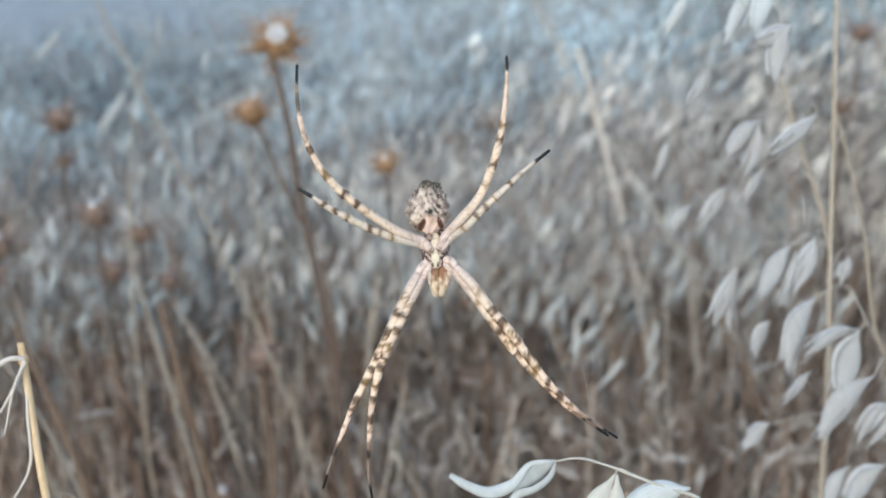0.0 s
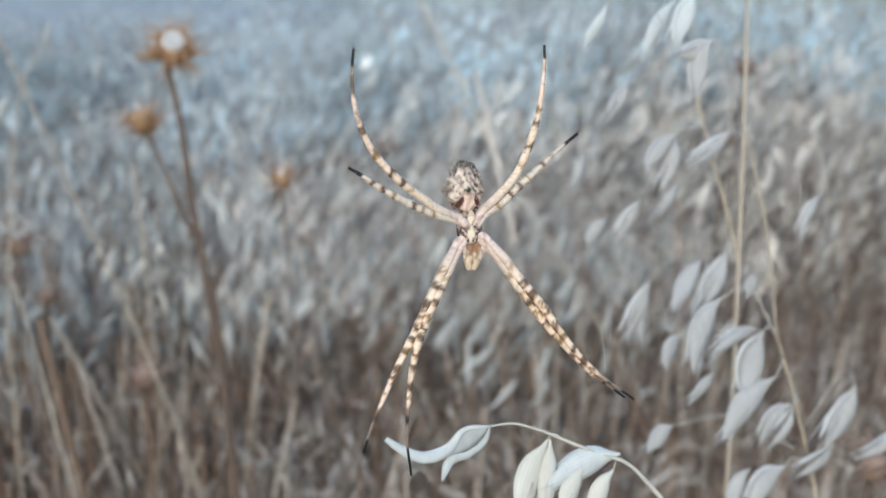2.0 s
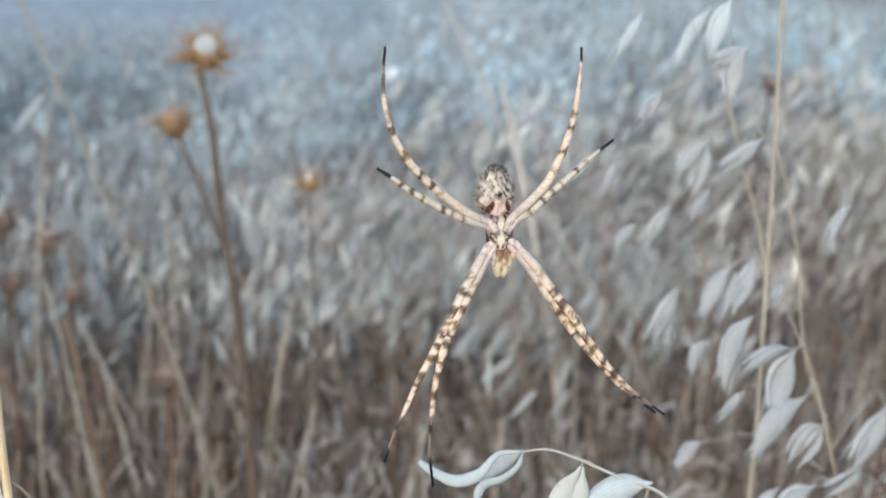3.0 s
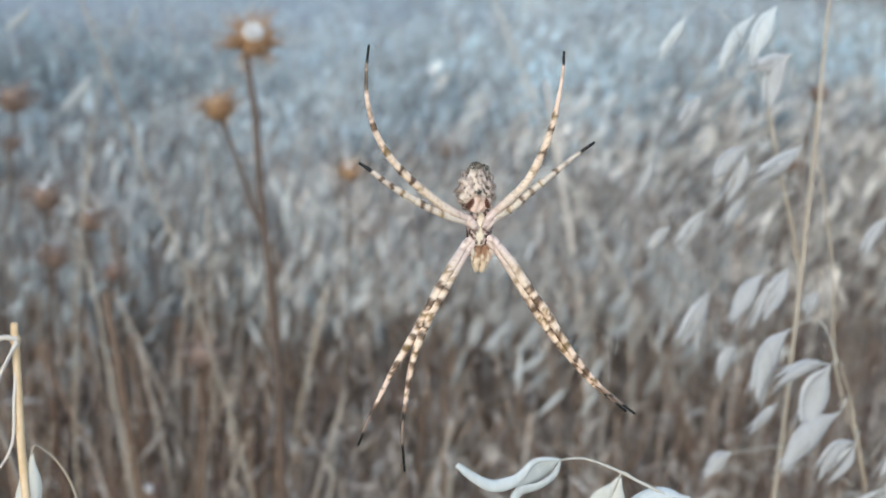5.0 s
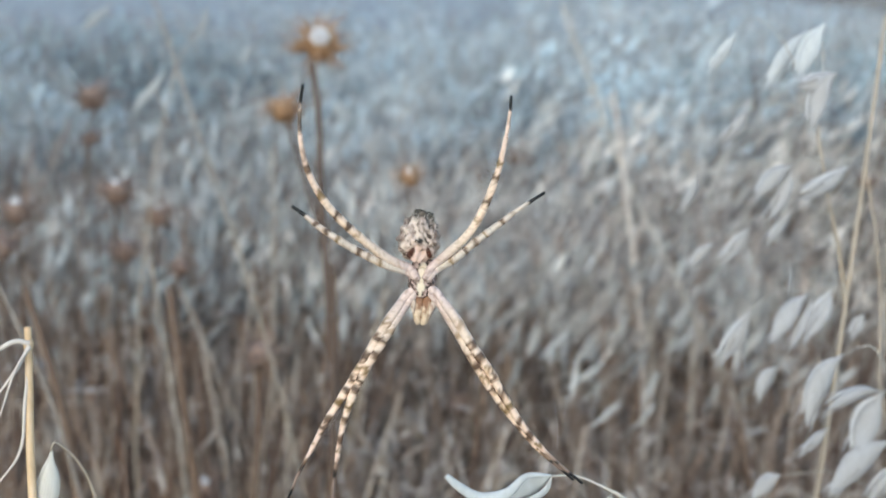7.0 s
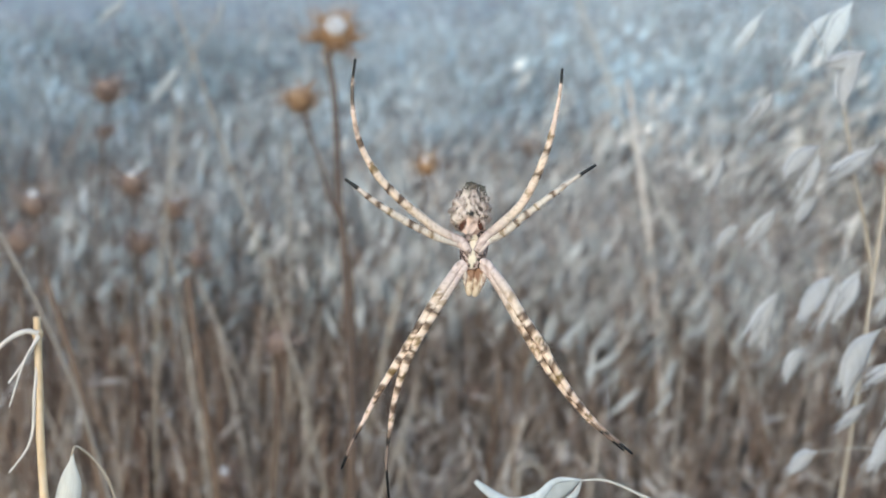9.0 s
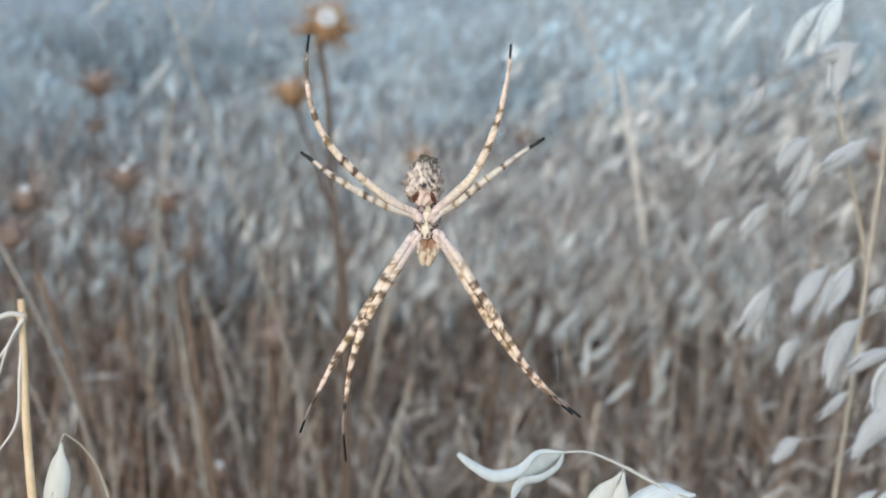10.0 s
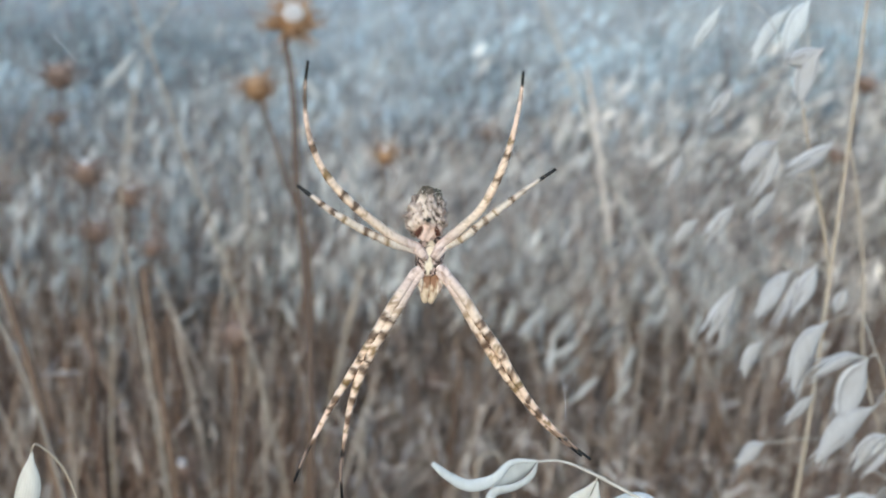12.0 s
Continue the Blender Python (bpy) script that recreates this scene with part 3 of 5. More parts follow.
def build_stalks():
    stalk([(-0.1729, 0.5876, 0.4514), (-0.1584, 0.5702, 0.4002), (-0.1453, 0.5669, 0.3284)], 0.0026, RUST_STEM, "stout rusty brown dead weed stalk")
    stalk([(-0.2123, 0.4730, 0.4881), (-0.1913, 0.4646, 0.4324), (-0.1796, 0.4590, 0.3846)], 0.0020, RUST_STEM, "leaning rusty brown dead weed stalk")
    stalk([(-0.1241, 0.6315, 0.3929), (-0.1162, 0.6145, 0.3432), (-0.1145, 0.6085, 0.2947)], 0.0020, RUST_STEM, "upright rusty brown dead weed stalk")
    stalk([(-0.0830, 0.6721, 0.4489), (-0.0740, 0.6614, 0.3864), (-0.0694, 0.6473, 0.3141)], 0.0018, RUST_STEM, "upright rusty brown dead weed stalk")
    for hook in ([(-0.0085, 0.6373, 0.3450), (-0.0187, 0.6403, 0.3542), (-0.0295, 0.6388, 0.3501), (-0.0299, 0.6314, 0.3285)], [(0.0585, 0.5406, 0.3696), (0.0521, 0.5431, 0.3772), (0.0437, 0.5421, 0.3743), (0.0431, 0.5364, 0.3576)], [(0.1793, 0.7501, 0.4226), (0.1733, 0.7544, 0.4352), (0.1618, 0.7547, 0.4364), (0.1575, 0.7451, 0.4086), (0.1601, 0.7311, 0.3677)]):
        stalk(hook, 0.0010, DULL_STEM, "dull dry grass stalk with a hooked tip", upright=True)
    stalk([(-0.2027, 0.6150, 0.6355), (-0.1767, 0.5973, 0.5867), (-0.1565, 0.5908, 0.5398), (-0.1339, 0.5839, 0.4914), (-0.1123, 0.5837, 0.4326)], 0.0009, DULL_STEM, "long dull leaning dry grass stalk")
    stalk([(0.0542, 0.7995, 0.6320), (0.0859, 0.7910, 0.5756), (0.1074, 0.7877, 0.5343), (0.1546, 0.7853, 0.4643), (0.1950, 0.7871, 0.4066), (0.2372, 0.7880, 0.3463)], 0.0013, PALE_STEM, "long pale dry grass stalk leaning across others")
    stalk([(0.1039, 0.8005, 0.5719), (0.1260, 0.7733, 0.4918), (0.1453, 0.7596, 0.4203), (0.1707, 0.7503, 0.2998)], 0.0018, BEIGE_STEM, "pale straight weathered stalk")
    stalk([(0.2098, 0.8461, 0.3934), (0.2151, 0.8281, 0.3405), (0.2265, 0.8242, 0.2670)], 0.0017, PALE_STEM, "broken pale weathered stalk")
    stalk([(-0.1652, 0.5192, 0.4985), (-0.1586, 0.5131, 0.4804), (-0.1543, 0.5147, 0.4539), (-0.1403, 0.5051, 0.3948)], 0.0008, DULL_STEM, "broken whitish weathered stalk beside the thistles")
    stalk([(-0.1893, 0.3691, 0.5546), (-0.1669, 0.3588, 0.5240), (-0.1511, 0.3573, 0.4883), (-0.1389, 0.3551, 0.4504)], 0.0008, GREY_STEM, "leaning brown dry grass stalk")
    stalk([(-0.1586, 0.8224, 0.4885), (-0.1481, 0.7981, 0.4173), (-0.1399, 0.7837, 0.3442)], 0.0013, DULL_STEM, "upright pale dry grass stalk")
    stalk([(-0.0465, 0.7037, 0.4266), (-0.0509, 0.6925, 0.3912), (-0.0589, 0.6944, 0.3306), (-0.0631, 0.6954, 0.2678)], 0.0013, STRAW, "leaning straw-brown dry stalk")


def build_brown_stalks():
    rnd = random.Random(12)
    for k in range(46):
        y = rnd.uniform(0.62, 1.05)
        x = rnd.uniform(-0.46, 0.10) * (y + 0.1) if k < 38 else rnd.uniform(0.1, 0.45) * y
        h = rnd.uniform(0.22, 0.40)
        lean, back = rnd.gauss(-0.02, 0.03), rnd.gauss(0, 0.03)
        top = (x + lean, y + back, h)
        ob = thing("dead_stalk", (x, y, -0.005), "upright dark brown dead weed stalk", "dead stalk", "brown weed stalks in the field")
        part("stem", tube([(x, y, -0.005), (x + lean * 0.4 + rnd.gauss(0, 0.006), y + back * 0.5, h * 0.5), top], [0.0026, 0.0021, 0.0013], 7, 14), RUST_STEM, ob)
        for side in range(rnd.randint(1, 3)):
            z = rnd.uniform(0.5, 0.9)
            b = (x + lean * z, y + back * z, h * z)
            part("twig", tube([b, (b[0] + rnd.uniform(-0.02, 0.02), b[1] + rnd.uniform(-0.01, 0.01), b[2] + 0.03), (b[0] + rnd.uniform(-0.03, 0.03), b[1], b[2] + 0.06)], [0.0009, 0.0005], 5, 8), RUST_STEM, ob)


# ------------------------------------------------------------------ near oats
def vein_lines(me, n_blade):
    """Stores the place across the blade, from edge to edge, along which its veins run."""
    k = np.arange(len(me.vertices))
    at = me.attributes.new("vein", "FLOAT", "POINT")
    at.data.foreach_set("value", np.where(k < n_blade, (k % 5) / 4.0, 0.5).astype(np.float32))


def spikelet(plant, top, tip, width, bulge=0.12, turn=0.0, label="", mat=None):
    """One hanging spikelet: two pointed papery glumes, ragged floret tips between them, and two awns."""
    a, b = np.array(top, float), np.array(tip, float)
    d = b - a
    size = np.linalg.norm(d)
    across = np.cross(d, (0, 1, 0))
    across /= np.linalg.norm(across)
    rnd = random.Random(int(abs(a[0]) * 1e6) + int(size * 1e6))
    v, f = [], []
    fan_side = rnd.choice((-1, 1))
    pieces = ((0.88, 0.0, 0.0, 1.0, 0.0), (0.66, 0.08 * rnd.uniform(0.7, 1.4), 0.0010, 0.93, 0.35), (0.17, -0.10 * rnd.uniform(0.6, 1.3), 0.0005, 1.04, -0.3),
              (0.15, 0.15 * rnd.uniform(0.7, 1.2), 0.0012, 1.0, 0.4), (0.12, 0.02, 0.0008, 1.14, 0.1))
    for share, part_way, depth, reach, twist in pieces:
        nrm = np.array((math.sin(turn + twist), -math.cos(turn + twist), 0.15))
        end = a + d * reach + across * fan_side * part_way * size + np.array((0, depth * 2, 0))
        swell = bulge * (1 + rnd.uniform(-0.3, 0.3)) * (0.4 + 0.6 * share)
        mid1 = a + (end - a) * 0.3 + across * swell * 0.7 * size + np.array((0, depth, 0))
        mid2 = a + (end - a) * 0.65 + across * swell * 0.55 * size + np.array((0, depth, 0))
        w = width * share
        blade([a, mid1, mid2, end], [w * 0.08, w * 0.26, w * 0.68, w * 0.94, w, w * 0.92, w * 0.68, w * 0.36, 0.00012], nrm, 0.38, 16, v, f)
    n_blade = len(v)
    for lean in (-0.05, 0.06):
        tube([a + d * 0.5, a + d * 0.85 + across * lean * 0.4 * size, a + d * 1.2 + across * lean * size], [0.00013, 0.00004], 4, 6, v, f)
    ob = part("spikelet", (v, f), mat or GLUME, plant, label)
    vein_lines(ob.data, n_blade)
    return ob


def pedicel(plant, points, radius=0.00015):
    return part("pedicel", tube(points, [radius * 1.3, radius], 5, 12), PALE_STEM, plant)


NEAR_SWAY = [
    (0, -0.0013, -0.0072, -0.0043),
    (0.5, 0.0031, -0.0063, -0.0030),
    (1, 0.0005, -0.0011, -0.0012),
    (1.5, -0.0001, -0.0011, -0.0010),
    (2, 0.0000, 0.0000, 0.0000),
    (2.5, -0.0003, -0.0023, -0.0036),
    (4.5, 0.0017, -0.0080, -0.0051),
    (5, 0.0027, -0.0080, -0.0053),
    (5.5, 0.0009, -0.0065, -0.0058),
    (6, 0.0024, -0.0089, -0.0057),
    (6.5, 0.0017, -0.0097, -0.0062),
    (7, -0.0019, -0.0092, -0.0058),
    (9, -0.0026, -0.0114, -0.0103),
    (9.5, -0.0054, -0.0099, -0.0088),
    (10, -0.0055, -0.0098, -0.0064),
    (10.5, -0.0049, -0.0089, -0.0057),
    (11, -0.0023, -0.0080, -0.0071),
    (11.5, -0.0038, -0.0099, -0.0083),
    (12, -0.0036, -0.0087, -0.0075),
]
STALK_SWAY = [
    (0, 0.0083, 0.0055, 0.0064),
    (0.5, 0.0121, 0.0070, 0.0079),
    (5, 0.0083, 0.0077, -0.0020),
    (5.5, 0.0068, 0.0085, -0.0026),
    (6, 0.0089, 0.0052, -0.0027),
    (6.5, 0.0090, 0.0031, -0.0020),
    (7, 0.0070, -0.0002, -0.0013),
    (9, 0.0023, -0.0020, -0.0027),
    (9.5, -0.0004, -0.0003, -0.0027),
    (10, 0.0000, 0.0000, 0.0000),
    (10.5, 0.0016, 0.0007, 0.0002),
    (11, 0.0013, 0.0025, 0.0004),
    (11.5, 0.0003, 0.0016, -0.0023),
    (12, 0.0003, 0.0016, -0.0023),
]
SIDE_SWAY = [
    (0, 0.0033, 0.0085, -0.0004),
    (5, 0.0033, 0.0085, -0.0004),
    (5.5, 0.0022, 0.0093, -0.0014),
    (6, 0.0043, 0.0065, -0.0006),
    (6.5, 0.0046, 0.0042, 0.0007),
    (7, 0.0037, 0.0014, 0.0018),
    (9, 0.0015, -0.0014, -0.0018),
    (9.5, -0.0002, -0.0000, -0.0026),
    (10, 0.0000, 0.0000, 0.0000),
    (10.5, 0.0012, 0.0006, 0.0002),
    (11, 0.0008, 0.0019, -0.0005),
    (11.5, 0.0001, 0.0013, -0.0025),
    (12, 0.0013, 0.0036, -0.0027),
]
LOWER_SWAY = [
    (0, 0.0033, 0.0017, -0.0054),
    (0.5, 0.0066, -0.0003, -0.0047),
    (1, 0.0018, 0.0018, -0.0029),
    (1.5, 0.0000, 0.0000, 0.0000),
    (2, -0.0003, -0.0013, -0.0008),
    (2.5, -0.0001, -0.0025, -0.0032),
    (4.5, 0.0006, -0.0066, -0.0033),
    (5, 0.0019, -0.0042, -0.0044),
    (5.5, 0.0021, -0.0026, -0.0061),
    (6, 0.0038, -0.0044, -0.0056),
    (6.5, 0.0046, -0.0032, -0.0058),
    (7, 0.0075, 0.0006, -0.0066),
    (9, 0.0093, 0.0008, -0.0050),
    (9.5, 0.0062, 0.0010, -0.0054),
    (10, 0.0064, 0.0009, -0.0043),
    (10.5, 0.0064, 0.0019, -0.0040),
    (11, 0.0073, 0.0031, -0.0041),
    (11.5, 0.0063, -0.0001, -0.0038),
    (12, 0.0063, -0.0005, -0.0039),
]


def build_oats():
    # tall oat stems whose panicle hangs beside the web
    a, b, c = (0.1105, 0.3034, 0.6775), (0.1101, 0.2885, 0.6328), (0.1102, 0.2790, 0.5982)
    upper = thing("wild_oat", foot(c, -0.02, 0.03), "tall dead wild oat with a loose panicle of pale spikelets", "wild oat", "wild oats by the web")
    part("stem", tube([a, b, c, (0.1122, 0.2705, 0.5478), foot(c, -0.02, 0.03)], [0.0005, 0.00062, 0.0007], 8, 30), STRAW, upper)
    part("stem", tube([(0.0901, 0.2803, 0.6498), (0.0973, 0.2782, 0.6300), (0.1057, 0.2797, 0.6116), (0.1108, 0.2794, 0.5964)], [0.00045, 0.00055], 8, 16), STRAW, upper)
    part("stem", tube([(0.1104, 0.2910, 0.6372), (0.1148, 0.2870, 0.6233), (0.1207, 0.2821, 0.6009), (0.1259, 0.2779, 0.5740), (0.1394, 0.2783, 0.5475)], [0.0003, 0.0004], 6, 16), STRAW, upper)
    for top, tip, w, bu in (
        ((0.0814, 0.2634, 0.6759), (0.0760, 0.2573, 0.6625), 0.0052, -0.05), ((0.0827, 0.2493, 0.6659), (0.0732, 0.2467, 0.6616), 0.0050, 0.12),
        ((0.0819, 0.2493, 0.6656), (0.0777, 0.2432, 0.6526), 0.0052, -0.1), ((0.0665, 0.2623, 0.6525), (0.0605, 0.2578, 0.6435), 0.0036, 0.1),
        ((0.0830, 0.2677, 0.6386), (0.0737, 0.2633, 0.6292), 0.0050, -0.1), ((0.0825, 0.2674, 0.6376), (0.0786, 0.2632, 0.6239), 0.0046, 0.1),
        ((0.0981, 0.2688, 0.6401), (0.0848, 0.2626, 0.6301), 0.0042, 0.08), ((0.0859, 0.2694, 0.6255), (0.0797, 0.2648, 0.6163), 0.0042, 0.05),
        ((0.0874, 0.2954, 0.6715), (0.0769, 0.2874, 0.6547), 0.0050, -0.05), ((0.0702, 0.3046, 0.6682), (0.0630, 0.3001, 0.6550), 0.0042, 0.06), ((0.0751, 0.2923, 0.6473), (0.0692, 0.2872, 0.6388), 0.0044, 0.05),
        ((0.0869, 0.2839, 0.6688), (0.0842, 0.2803, 0.6584), 0.0046, -0.08), ((0.0641, 0.2909, 0.6282), (0.0604, 0.2869, 0.6165), 0.0038, 0.1),
        ((0.0808, 0.2856, 0.6156), (0.0733, 0.2823, 0.6035), 0.0040, 0.05), ((0.0712, 0.2847, 0.6099), (0.0653, 0.2824, 0.6013), 0.0044, 0.0),
    ):
        spikelet(upper, top, tip, w, bu, 0.3 * math.sin(top[0] * 900), mat=WHITE_GLUME if top[2] > 0.667 else None)
    for top, tip, w, bu in (
        ((0.0836, 0.2779, 0.5933), (0.0766, 0.2712, 0.5777), 0.0048, 0.08), ((0.0841, 0.2776, 0.5927), (0.0820, 0.2721, 0.5756), 0.0046, -0.1),
        ((0.0961, 0.2712, 0.6024), (0.0866, 0.2635, 0.5891), 0.0062, -0.08), ((0.1029, 0.2723, 0.6045), (0.0960, 0.2651, 0.5903), 0.0052, 0.06),
        ((0.0977, 0.2717, 0.6010), (0.0923, 0.2644, 0.5873), 0.0036, 0.1), ((0.1187, 0.2853, 0.5940), (0.1159, 0.2829, 0.5862), 0.0040, 0.1),
        ((0.1287, 0.2726, 0.6223), (0.1213, 0.2672, 0.6100), 0.0036, -0.06), ((0.0933, 0.2722, 0.5793), (0.0890, 0.2692, 0.5689), 0.0050, -0.1),
    ):
        spikelet(upper, top, tip, w, bu, 0.3 * math.sin(top[0] * 900))
    for pts in ([(0.0901, 0.2803, 0.6498), (0.0893, 0.2896, 0.6700), (0.0874, 0.2954, 0.6715)], [(0.0901, 0.2803, 0.6498), (0.0784, 0.2947, 0.6698), (0.0733, 0.3059, 0.6716), (0.0702, 0.3046, 0.6682)], [(0.0901, 0.2803, 0.6498), (0.0823, 0.2885, 0.6515), (0.0751, 0.2923, 0.6473)], [(0.0901, 0.2803, 0.6498), (0.0892, 0.2825, 0.6648), (0.0869, 0.2839, 0.6688)], [(0.0937, 0.2783, 0.6386), (0.0765, 0.2828, 0.6351), (0.0641, 0.2909, 0.6282)],
        [(0.0901, 0.2803, 0.6498), (0.0879, 0.2678, 0.6593), (0.0824, 0.2493, 0.6659)], [(0.0904, 0.2800, 0.6491), (0.0837, 0.2704, 0.6660), (0.0814, 0.2634, 0.6759)], [(0.0937, 0.2783, 0.6386), (0.0866, 0.2721, 0.6402), (0.0828, 0.2676, 0.6383)],
                [(0.0973, 0.2782, 0.6300), (0.0979, 0.2715, 0.6418), (0.0981, 0.2687, 0.6398)], [(0.0990, 0.2761, 0.6241), (0.0909, 0.2726, 0.6272), (0.0859, 0.2694, 0.6255)], [(0.1103, 0.2790, 0.5982), (0.1012, 0.2746, 0.6044), (0.0962, 0.2712, 0.6024)],
                [(0.1103, 0.2796, 0.5998), (0.1069, 0.2773, 0.6048), (0.1029, 0.2723, 0.6045)], [(0.1048, 0.2781, 0.6002), (0.0903, 0.2793, 0.5995), (0.0838, 0.2779, 0.5933)], [(0.1253, 0.2779, 0.6373), (0.1286, 0.2752, 0.6300), (0.1284, 0.2725, 0.6220)], [(0.1113, 0.2789, 0.5948), (0.1154, 0.2824, 0.5971), (0.1187, 0.2853, 0.5940)]):
        pedicel(upper, pts)

    # lower panicle, which nods in the wind
    base = (0.1165, 0.2546, 0.5809)
    lower = thing("wild_oat", foot(base, 0.05, 0.03), "dead wild oat with large papery nodding spikelets", "wild oat", "wild oats by the web")
    part("stem", tube([(0.1093, 0.2483, 0.5916), base, (0.1238, 0.2526, 0.5613), (0.1338, 0.2536, 0.5354), foot(base, 0.05, 0.03)], [0.0003, 0.0005, 0.0008], 7, 24), STRAW, lower)
    for top, tip, w, bu in (
        ((0.0940, 0.2497, 0.6006), (0.0857, 0.2403, 0.5827), 0.0072, -0.10), ((0.1050, 0.2461, 0.5931), (0.0886, 0.2396, 0.5878), 0.0030, -0.14),
        ((0.1050, 0.2460, 0.5928), (0.0985, 0.2371, 0.5770), 0.0070, -0.06), ((0.0938, 0.2463, 0.5809), (0.0858, 0.2414, 0.5734), 0.0036, 0.05),
        ((0.1077, 0.2401, 0.5824), (0.0925, 0.2325, 0.5678), 0.0082, -0.10), ((0.1147, 0.2418, 0.5737), (0.1045, 0.2366, 0.5646), 0.0030, -0.18),
        ((0.1147, 0.2416, 0.5732), (0.1073, 0.2369, 0.5631), 0.0026, 0.16), ((0.1338, 0.2465, 0.5775), (0.1244, 0.2399, 0.5614), 0.0058, 0.10),
        ((0.0865, 0.2514, 0.5624), (0.0787, 0.2478, 0.5557), 0.0050, -0.08), ((0.1038, 0.2374, 0.5574), (0.0974, 0.2323, 0.5465), 0.0050, -0.10),
        ((0.1130, 0.2368, 0.5581), (0.1016, 0.2313, 0.5479), 0.0062, -0.12), ((0.1308, 0.2461, 0.5597), (0.1194, 0.2423, 0.5514), 0.0028, 0.15),
        ((0.1419, 0.2318, 0.5739), (0.1269, 0.2285, 0.5649), 0.0044, 0.10),
    ):
        spikelet(lower, top, tip, w, bu, 0.4 * math.sin(top[0] * 700))
    for pts in ([(0.1093, 0.2483, 0.5916), (0.1073, 0.2472, 0.5939), (0.1050, 0.2460, 0.5928)], [(0.1093, 0.2482, 0.5913), (0.1009, 0.2519, 0.6031), (0.0940, 0.2496, 0.6005)], [base, (0.1112, 0.2454, 0.5835), (0.1077, 0.2401, 0.5822)],
                [(0.1190, 0.2515, 0.5722), (0.1178, 0.2468, 0.5737), (0.1147, 0.2418, 0.5736)], [(0.1246, 0.2526, 0.5613), (0.1343, 0.2522, 0.5789), (0.1338, 0.2465, 0.5774)], [(0.1224, 0.2508, 0.5553), (0.1027, 0.2536, 0.5642), (0.0865, 0.2513, 0.5623)], [(0.1256, 0.2495, 0.5524), (0.1164, 0.2416, 0.5578), (0.1130, 0.2367, 0.5580)]):
        pedicel(lower, pts)

    # single oat among the thistles
    a = (-0.1896, 0.6026, 0.5106)
    far = thing("wild_oat", foot(a, 0.01, 0.02), "dead wild oat with a few narrow spikelets among the thistles", "wild oat", "wild oats by the web")
    part("stem", tube([(-0.1662, 0.6119, 0.6082), (-0.1750, 0.6071, 0.5918), (-0.1852, 0.6041, 0.5483), a, foot(a, 0.01, 0.02)], [0.0003, 0.0005, 0.0008], 6, 20), STRAW, far)
    for top, tip, w in (((-0.1843, 0.6039, 0.5802), (-0.2019, 0.5963, 0.5535), 0.0070), ((-0.2222, 0.6174, 0.6139), (-0.2391, 0.6118, 0.5935), 0.0056), ((-0.1648, 0.6157, 0.6202), (-0.1656, 0.6098, 0.6021), 0.0048), ((-0.1383, 0.6181, 0.6007), (-0.1416, 0.6139, 0.5871), 0.0050)):
        spikelet(far, top, tip, w * 0.8, 0.04, mat=WORN_GLUME)
    for pts in ([(-0.1736, 0.6075, 0.5935), (-0.1796, 0.6062, 0.5882), (-0.1843, 0.6039, 0.5802)], [(-0.1662, 0.6119, 0.6082), (-0.2042, 0.6191, 0.6227), (-0.2222, 0.6174, 0.6139)], [(-0.1708, 0.6090, 0.5984), (-0.1483, 0.6154, 0.6065), (-0.1383, 0.6181, 0.6007)]):
        pedicel(far, pts)

    # near spray under the spider
    foot_at = foot((0.0595, 0.1759, 0.5827), 0.03, 0.02)
    near = thing("wild_oat", foot_at, "arching wild oat tip with open white papery glumes", "wild oat", "wild oats by the web")
    part("stem", tube([(0.0226, 0.1802, 0.5983), (0.0268, 0.1800, 0.5991), (0.0322, 0.1790, 0.5982), (0.0384, 0.1785, 0.5958), (0.0441, 0.1782, 0.5936), (0.0496, 0.1780, 0.5918), (0.0544, 0.1770, 0.5876), (0.0595, 0.1757, 0.5822), foot_at], [0.00018, 0.00030, 0.00038, 0.0007], 7, 44), PALE_STEM, near)
    v, f = blade([(0.0227, 0.1802, 0.5984), (0.0178, 0.1795, 0.5979), (0.0146, 0.1780, 0.5945), (0.0100, 0.1766, 0.5936), (0.0058, 0.1762, 0.5955), (0.0026, 0.1761, 0.5978)], [0.0003, 0.0009, 0.0013, 0.0020, 0.0025, 0.0022, 0.0018, 0.0015, 0.0009], (0.15, -1, 0.35), 0.3, 30)
    blade([(0.0227, 0.1801, 0.5981), (0.0219, 0.1792, 0.5957), (0.0190, 0.1778, 0.5936), (0.0150, 0.1769, 0.5922), (0.0136, 0.1757, 0.5892)], [0.0003, 0.0010, 0.0014, 0.0017, 0.0021, 0.0018, 0.0003], (-0.1, -1, -0.2), 0.35, 24, v, f)
    vein_lines(part("spikelet", (v, f), WHITE_GLUME, near, "open white papery spikelet").data, len(v))
    part("membrane", blade([(0.0226, 0.1806, 0.5983), (0.0200, 0.1800, 0.5967), (0.0172, 0.1790, 0.5949), (0.0146, 0.1778, 0.5928)], [0.0003, 0.0026, 0.0040, 0.0040, 0.0026, 0.0008], (0.1, -1, 0.2), 0.25, 18), MEMBRANE, near, "thin grey translucent membrane")
